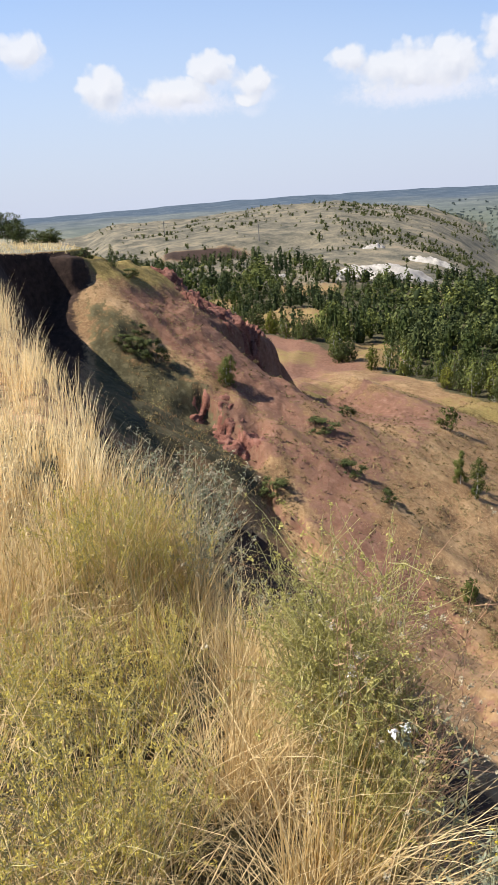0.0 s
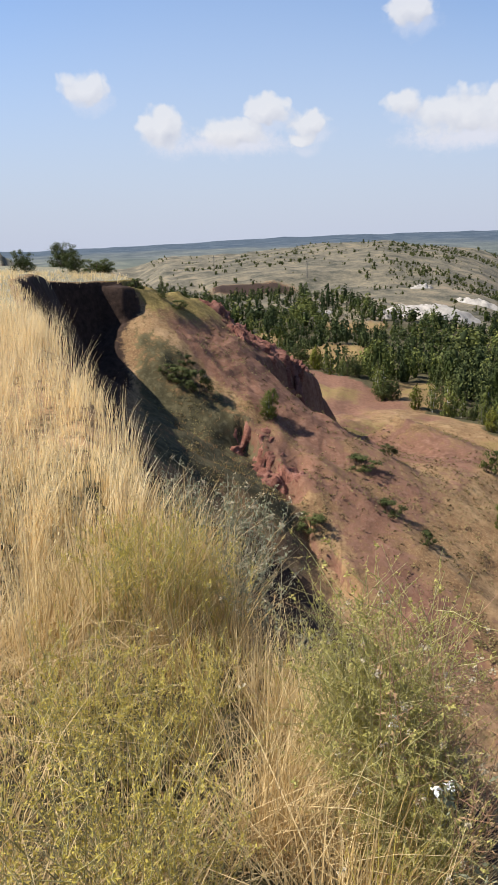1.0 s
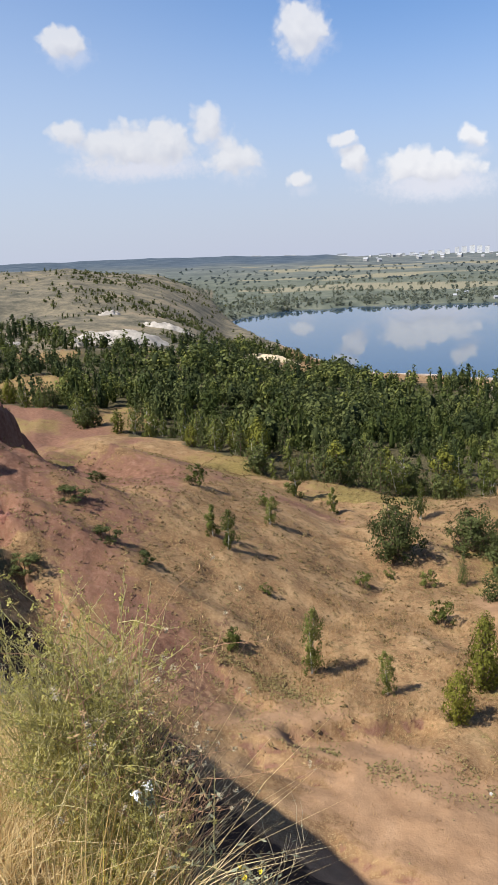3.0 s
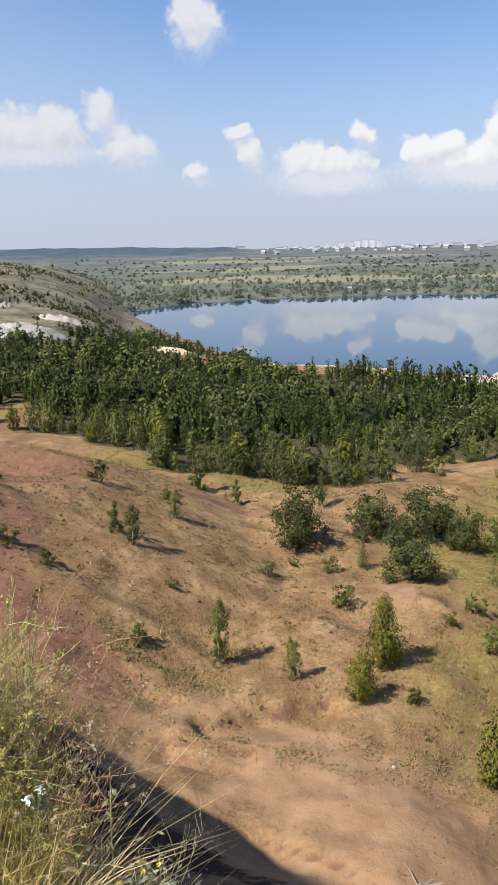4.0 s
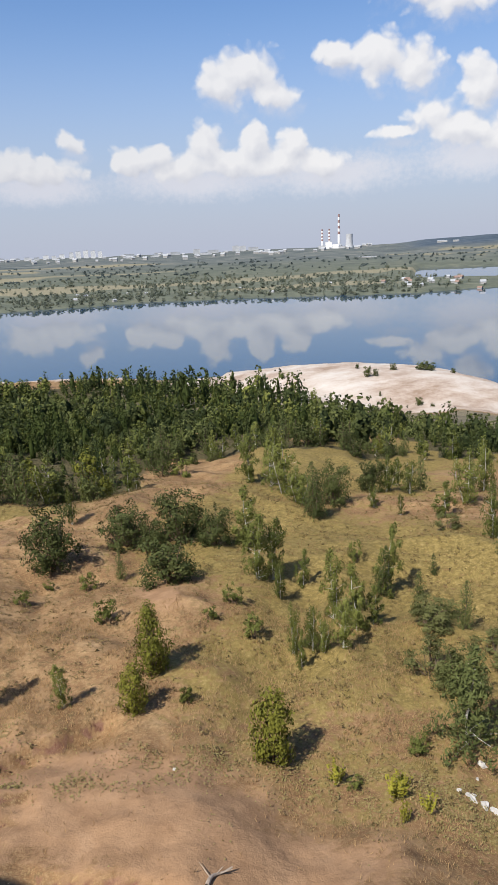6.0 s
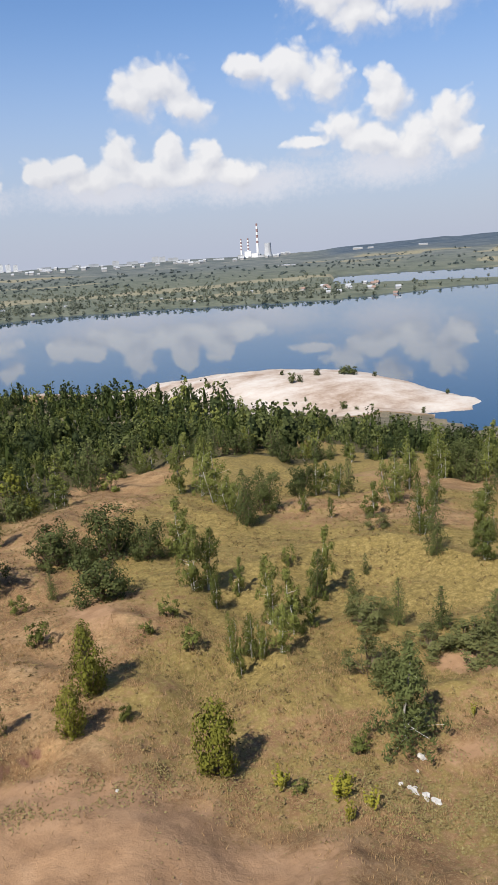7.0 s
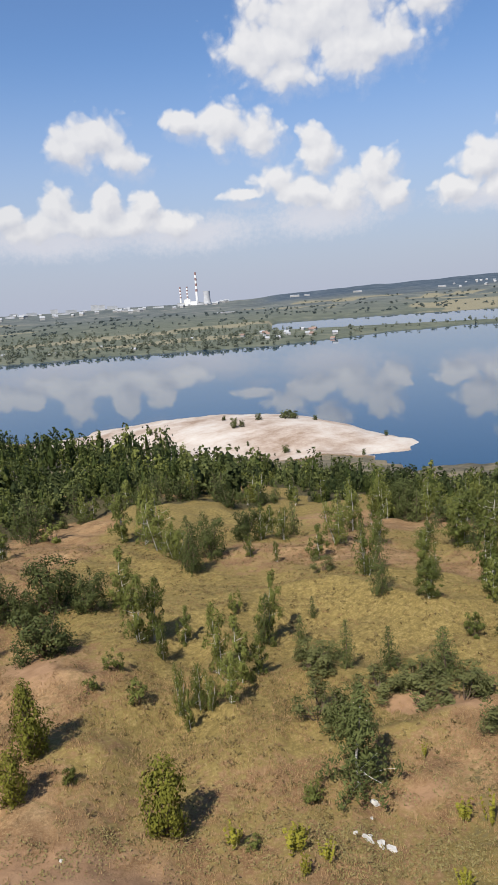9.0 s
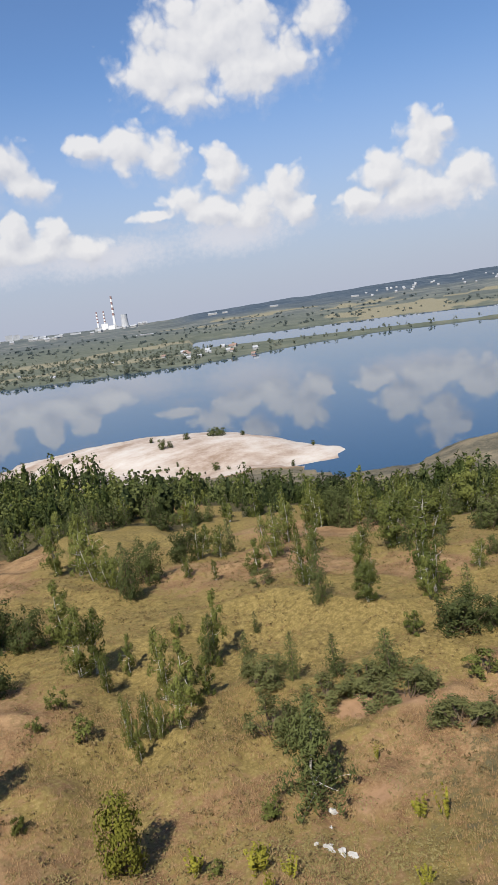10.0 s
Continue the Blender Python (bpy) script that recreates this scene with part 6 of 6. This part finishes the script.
for _az, _d, _s in ((-18.6, 1.42, 0.85), (-22.2, 1.56, 1.1)):
    _u, _v = rim_of(_az, _d)
    _x, _y = rim_xy(_u, _v)
    copy_thing(_dock, Matrix.LocRotScale((_x, _y, float(ground_z(_x, _y)) - 0.03), Euler((0, 0.05, _rng.uniform(0, 6.28))), (_s,) * 3))
_white = weed("white_campion", "small weed with two white flowers on the rim", 4, 0.42, 0.12, 160, 0.007, 241, LEAF_SAGE, STEM, PETAL_WHITE, 2, 0.0055, branches=2)
stand(_white, *rim_of(-16.2, 1.32), 1.6)
copy_thing(_white, Matrix.LocRotScale((*rim_xy(*rim_of(-23.4, 1.58)), -0.05), Euler((0, 0, 1.0)), (0.8,) * 3))
_twig = weed("grey_twigs", "bare grey twigs hanging over the rim", 9, 0.55, 0.4, 120, 0.010, 251, LEAF_SAGE, STALK_PALE, branches=5)
stand(_twig, *rim_of(-15.5, 1.36), 0.8)
_yel = weed("yellow_hawkweed", "green weed with small yellow flowers on the rim", 6, 0.42, 0.14, 420, 0.009, 261, LEAF_SAGE, STEM, PETAL_YELLOW, 5, 0.0045, branches=2)
stand(_yel, *rim_of(-10.2, 1.2), 1.15)
for _az, _d, _s in ((-6.2, 1.12, 0.8), (-12.4, 1.25, 1.0), (-3.0, 1.08, 0.7), (-14.2, 1.3, 0.8)):
    _u, _v = rim_of(_az, _d)
    _x, _y = rim_xy(_u, _v)
    copy_thing(_yel, Matrix.LocRotScale((_x, _y, float(ground_z(_x, _y)) - 0.03), Euler((0, 0.1, _rng.uniform(0, 6.28))), (_s,) * 3))
# ---- tufts, low weeds and debris in the valley ----
def valley_tufts(seed, n, az_lo, az_hi, d_lo, d_hi, tall):
    rng = np.random.default_rng(seed)
    az = rng.uniform(az_lo, az_hi, n)
    d = np.sqrt(rng.uniform(d_lo ** 2, d_hi ** 2, n))
    x, y = d * np.sin(np.radians(az)), d * np.cos(np.radians(az))
    v = RIM_N[0] * x + RIM_N[1] * y - RIM_V0
    z = ground_z(x, y)
    bare = cover_of(x, y, z, d, az, v)
    u, v = rim_place(x, y)
    ok = ((v > 17) | ((u > 33) & (v > 8))) & (rng.random(n) < (1 - 0.95 * np.clip(bare["dirt"] * 1.6, 0, 1)) * (1 - 0.75 * np.clip(bare["clay"], 0, 1))) & (fbm(x, y, 3.0, 3, 303) > -0.35)
    x, y, z = x[ok], y[ok], z[ok]
    per = 4
    n = len(x)
    X, Y, Z = (np.repeat(q, per) for q in (x, y, z))
    X, Y = X + rng.normal(size=n * per) * 0.10, Y + rng.normal(size=n * per) * 0.10
    h = rng.uniform(0.3, 1.0, n * per) * tall
    vv, ff, k = blades(rng, X, Y, Z - 0.02, h, rng.uniform(0.018, 0.045, n * per), rng.uniform(0, 6.28, n * per), rng.uniform(0.1, 0.7, n * per), (0, 1.0))
    me = mesh_of("valley_tufts", vv, ff, TURF)
    paint(me, "tint", np.repeat(0.25 * fbm(X, Y, 7.0, 3, 305), k))
    return tagged(new("valley_tufts", me), "dry brown grass tufts on the valley floor", "grass", kind="stuff")


valley_tufts(301, 34000, -56, 60, 17, 105, 0.34)
valley_tufts(302, 26000, -14, 58, 19, 46, 0.28)


def low_weeds():
    """Flat leafy weeds in patches round the bare earth."""
    rng = np.random.default_rng(311)
    n = 125000
    az, d = rng.uniform(-58, 52, n), np.sqrt(rng.uniform(20 ** 2, 64 ** 2, n))
    x, y = d * np.sin(np.radians(az)), d * np.cos(np.radians(az))
    v = RIM_N[0] * x + RIM_N[1] * y - RIM_V0
    want = step(0.3, 0.6, fbm(x, y, 5.0, 4, 313)) * 0.4 + 0.5 * (az < -12) * step(0.0, 0.5, fbm(x, y, 6.0, 4, 317)) + 0.9 * bump(x, y, -8.5, 33.5, 5.5, 2.0, -0.2) + 0.9 * bump(x, y, 14, 23.5, 9, 2.6, -0.5) + 0.6 * bump(x, y, -3, 28, 4, 1.6) + 1.4 * bump(x, y, -35, 34, 10, 9)
    u, v = rim_place(x, y)
    ok = ((v > 17) | ((u > 33) & (v > 7))) & (rng.random(n) < want * step(-0.2, 0.3, fbm(x, y, 1.6, 2, 315)) * 0.7)
    x, y = x[ok], y[ok]
    for cx, cy, rx, ry, turn, n in ((-8.5, 33.5, 5.0, 1.7, -0.2, 4200), (14, 23.5, 8.0, 2.4, -0.5, 5000), (-3, 28, 4, 1.0, -0.2, 1800), (4.5, 28.5, 4, 2.2, 0.3, 2200), (22, 26, 8, 3, -0.4, 3500), (19, 19.5, 7, 2.2, -0.4, 3500)):
        a, q = rng.uniform(0, 6.283, n), np.sqrt(-np.log(1 - 0.95 * rng.random(n))) * 0.8
        lx, ly = rx * q * np.cos(a), ry * q * np.sin(a)
        px, py = cx + lx * math.cos(turn) - ly * math.sin(turn), cy + lx * math.sin(turn) + ly * math.cos(turn)
        keep = fbm(px, py, 1.1, 3, 319) > -0.1
        x, y = np.concatenate([x, px[keep]]), np.concatenate([y, py[keep]])
    p = np.stack([x, y, ground_z(x, y) + rng.uniform(0.0, 0.12, len(x))], 1)
    v_, f_ = leaf_quads(rng, p, 0.055, 0.6)
    return tagged(new("low_weeds", mesh_of("low_weeds", v_, f_, LEAF_LOW)), "low grey-green weeds in patches on bare earth", "weeds", kind="stuff")


low_weeds()


def herb_clumps():
    """Small dry herbs and grass hummocks that speckle the valley floor."""
    rng = np.random.default_rng(331)
    n = 16000
    az, d = rng.uniform(-50, 62, n), np.sqrt(rng.uniform(18 ** 2, 100 ** 2, n))
    x, y = d * np.sin(np.radians(az)), d * np.cos(np.radians(az))
    u, v = rim_place(x, y)
    bare = cover_of(x, y, ground_z(x, y), d, az, RIM_N[0] * x + RIM_N[1] * y - RIM_V0)
    ok = ((v > 17) | ((u > 33) & (v > 8))) & (rng.random(n) < (0.25 + 0.75 * step(-0.2, 0.4, fbm(x, y, 5.0, 3, 333))) * (1 - 0.97 * np.clip(1.7 * bare["dirt"], 0, 1)))
    x, y = x[ok], y[ok]
    size = rng.uniform(0.12, 0.34, len(x))
    per = 9
    off = rng.normal(size=(len(x) * per, 3)) * np.repeat(size, per)[:, None] * np.array([0.55, 0.55, 0.3])
    p = np.stack([np.repeat(x, per), np.repeat(y, per), np.repeat(ground_z(x, y) + 0.35 * size, per)], 1) + off
    v_, f_ = leaf_quads(rng, p, 0.085, 0.45)
    me = mesh_of("herb_clumps", v_, f_, HERB)
    paint(me, "tint", np.repeat(rng.normal(size=len(x)) * 0.3, per * 4))
    return tagged(new("herb_clumps", me), "small dry brown herbs dotted over the turf", "herbs", kind="stuff")


HERB = make_leaf("dry_herbs", (0.070, 0.052, 0.022), (0.20, 0.150, 0.070), 0.08, (0.2, 0.15, 0.06), 0.15)
herb_clumps()


def stone(name, label, x, y, size, mat, seed, category="stone"):
    rng = np.random.default_rng(seed)
    bm = bmesh.new()
    bmesh.ops.create_icosphere(bm, subdivisions=2, radius=1.0)
    for q in bm.verts:
        k = 1 + 0.75 * noise.noise(q.co * 1.9 + Vector((seed, 0, 0)))
        q.co = Vector((q.co.x * size[0] * k, q.co.y * size[1] * k, q.co.z * size[2] * k))
    me = bpy.data.meshes.new(name)
    bm.to_mesh(me)
    bm.free()
    me.materials.append(mat)
    ob = tagged(new(name, me), label, category)
    ob.matrix_basis = pose(x, y, float(ground_z(x, y)) + size[2] * 0.2, 0, 0, rng.uniform(0, 360))
    return ob


RUBBLE = make_plain("white_rubble", (0.384, 0.368, 0.344), 0.2, 3.0)
DEADWOOD = make_plain("grey_dead_wood", (0.24, 0.2, 0.168), 0.25, 6.0)
for _k, (_x, _y, _s) in enumerate([(19.1, 25.1, (0.32, 0.26, 0.22)), (16.5, 23.2, (0.2, 0.16, 0.12)), (16.8, 22.7, (0.42, 0.22, 0.14)), (17.2, 22.2, (0.5, 0.25, 0.16)), (17.5, 21.8, (0.35, 0.25, 0.14)), (17.1, 22.9, (0.15, 0.12, 0.1)), (18.2, 24.2, (0.14, 0.12, 0.08)), (3.9, 27.5, (0.12, 0.1, 0.08))]):
    stone("white_stone", "white lump of rubble lying in dry grass", _x, _y, tuple(0.75 * q for q in _s), RUBBLE, 400 + _k)


def fallen_branch(x, y, turn, long):
    rng = np.random.default_rng(431)
    thing = tagged(new("dead_branch"), "grey dead branch lying on bare earth", "branch")
    k = np.linspace(0, 1, 9)
    p = np.stack([k * long, 0.12 * long * np.sin(k * 4), 0.05 + 0.05 * np.sin(k * 7)], 1)
    part("limb", mesh_of("limb", *tube(p, np.linspace(0.09, 0.02, 9), 7), DEADWOOD), thing)
    for i in (2, 4, 5, 6):
        e = p[i] + np.array([rng.uniform(0.1, 0.35), rng.normal() * 0.3, rng.uniform(0.05, 0.25)])
        part("twig", mesh_of("twig", *limb(rng, p[i], e, 0.025), DEADWOOD), thing)
    thing.matrix_basis = pose(x, y, float(ground_z(x, y)) + 0.02, 0, 10, turn)


fallen_branch(3.6, 19.35, 34, 1.25)
# set the first plant of each kind in its own place
for _ob, _m in PROTOS.values():
    if _m is not None:
        _ob.matrix_basis = _m
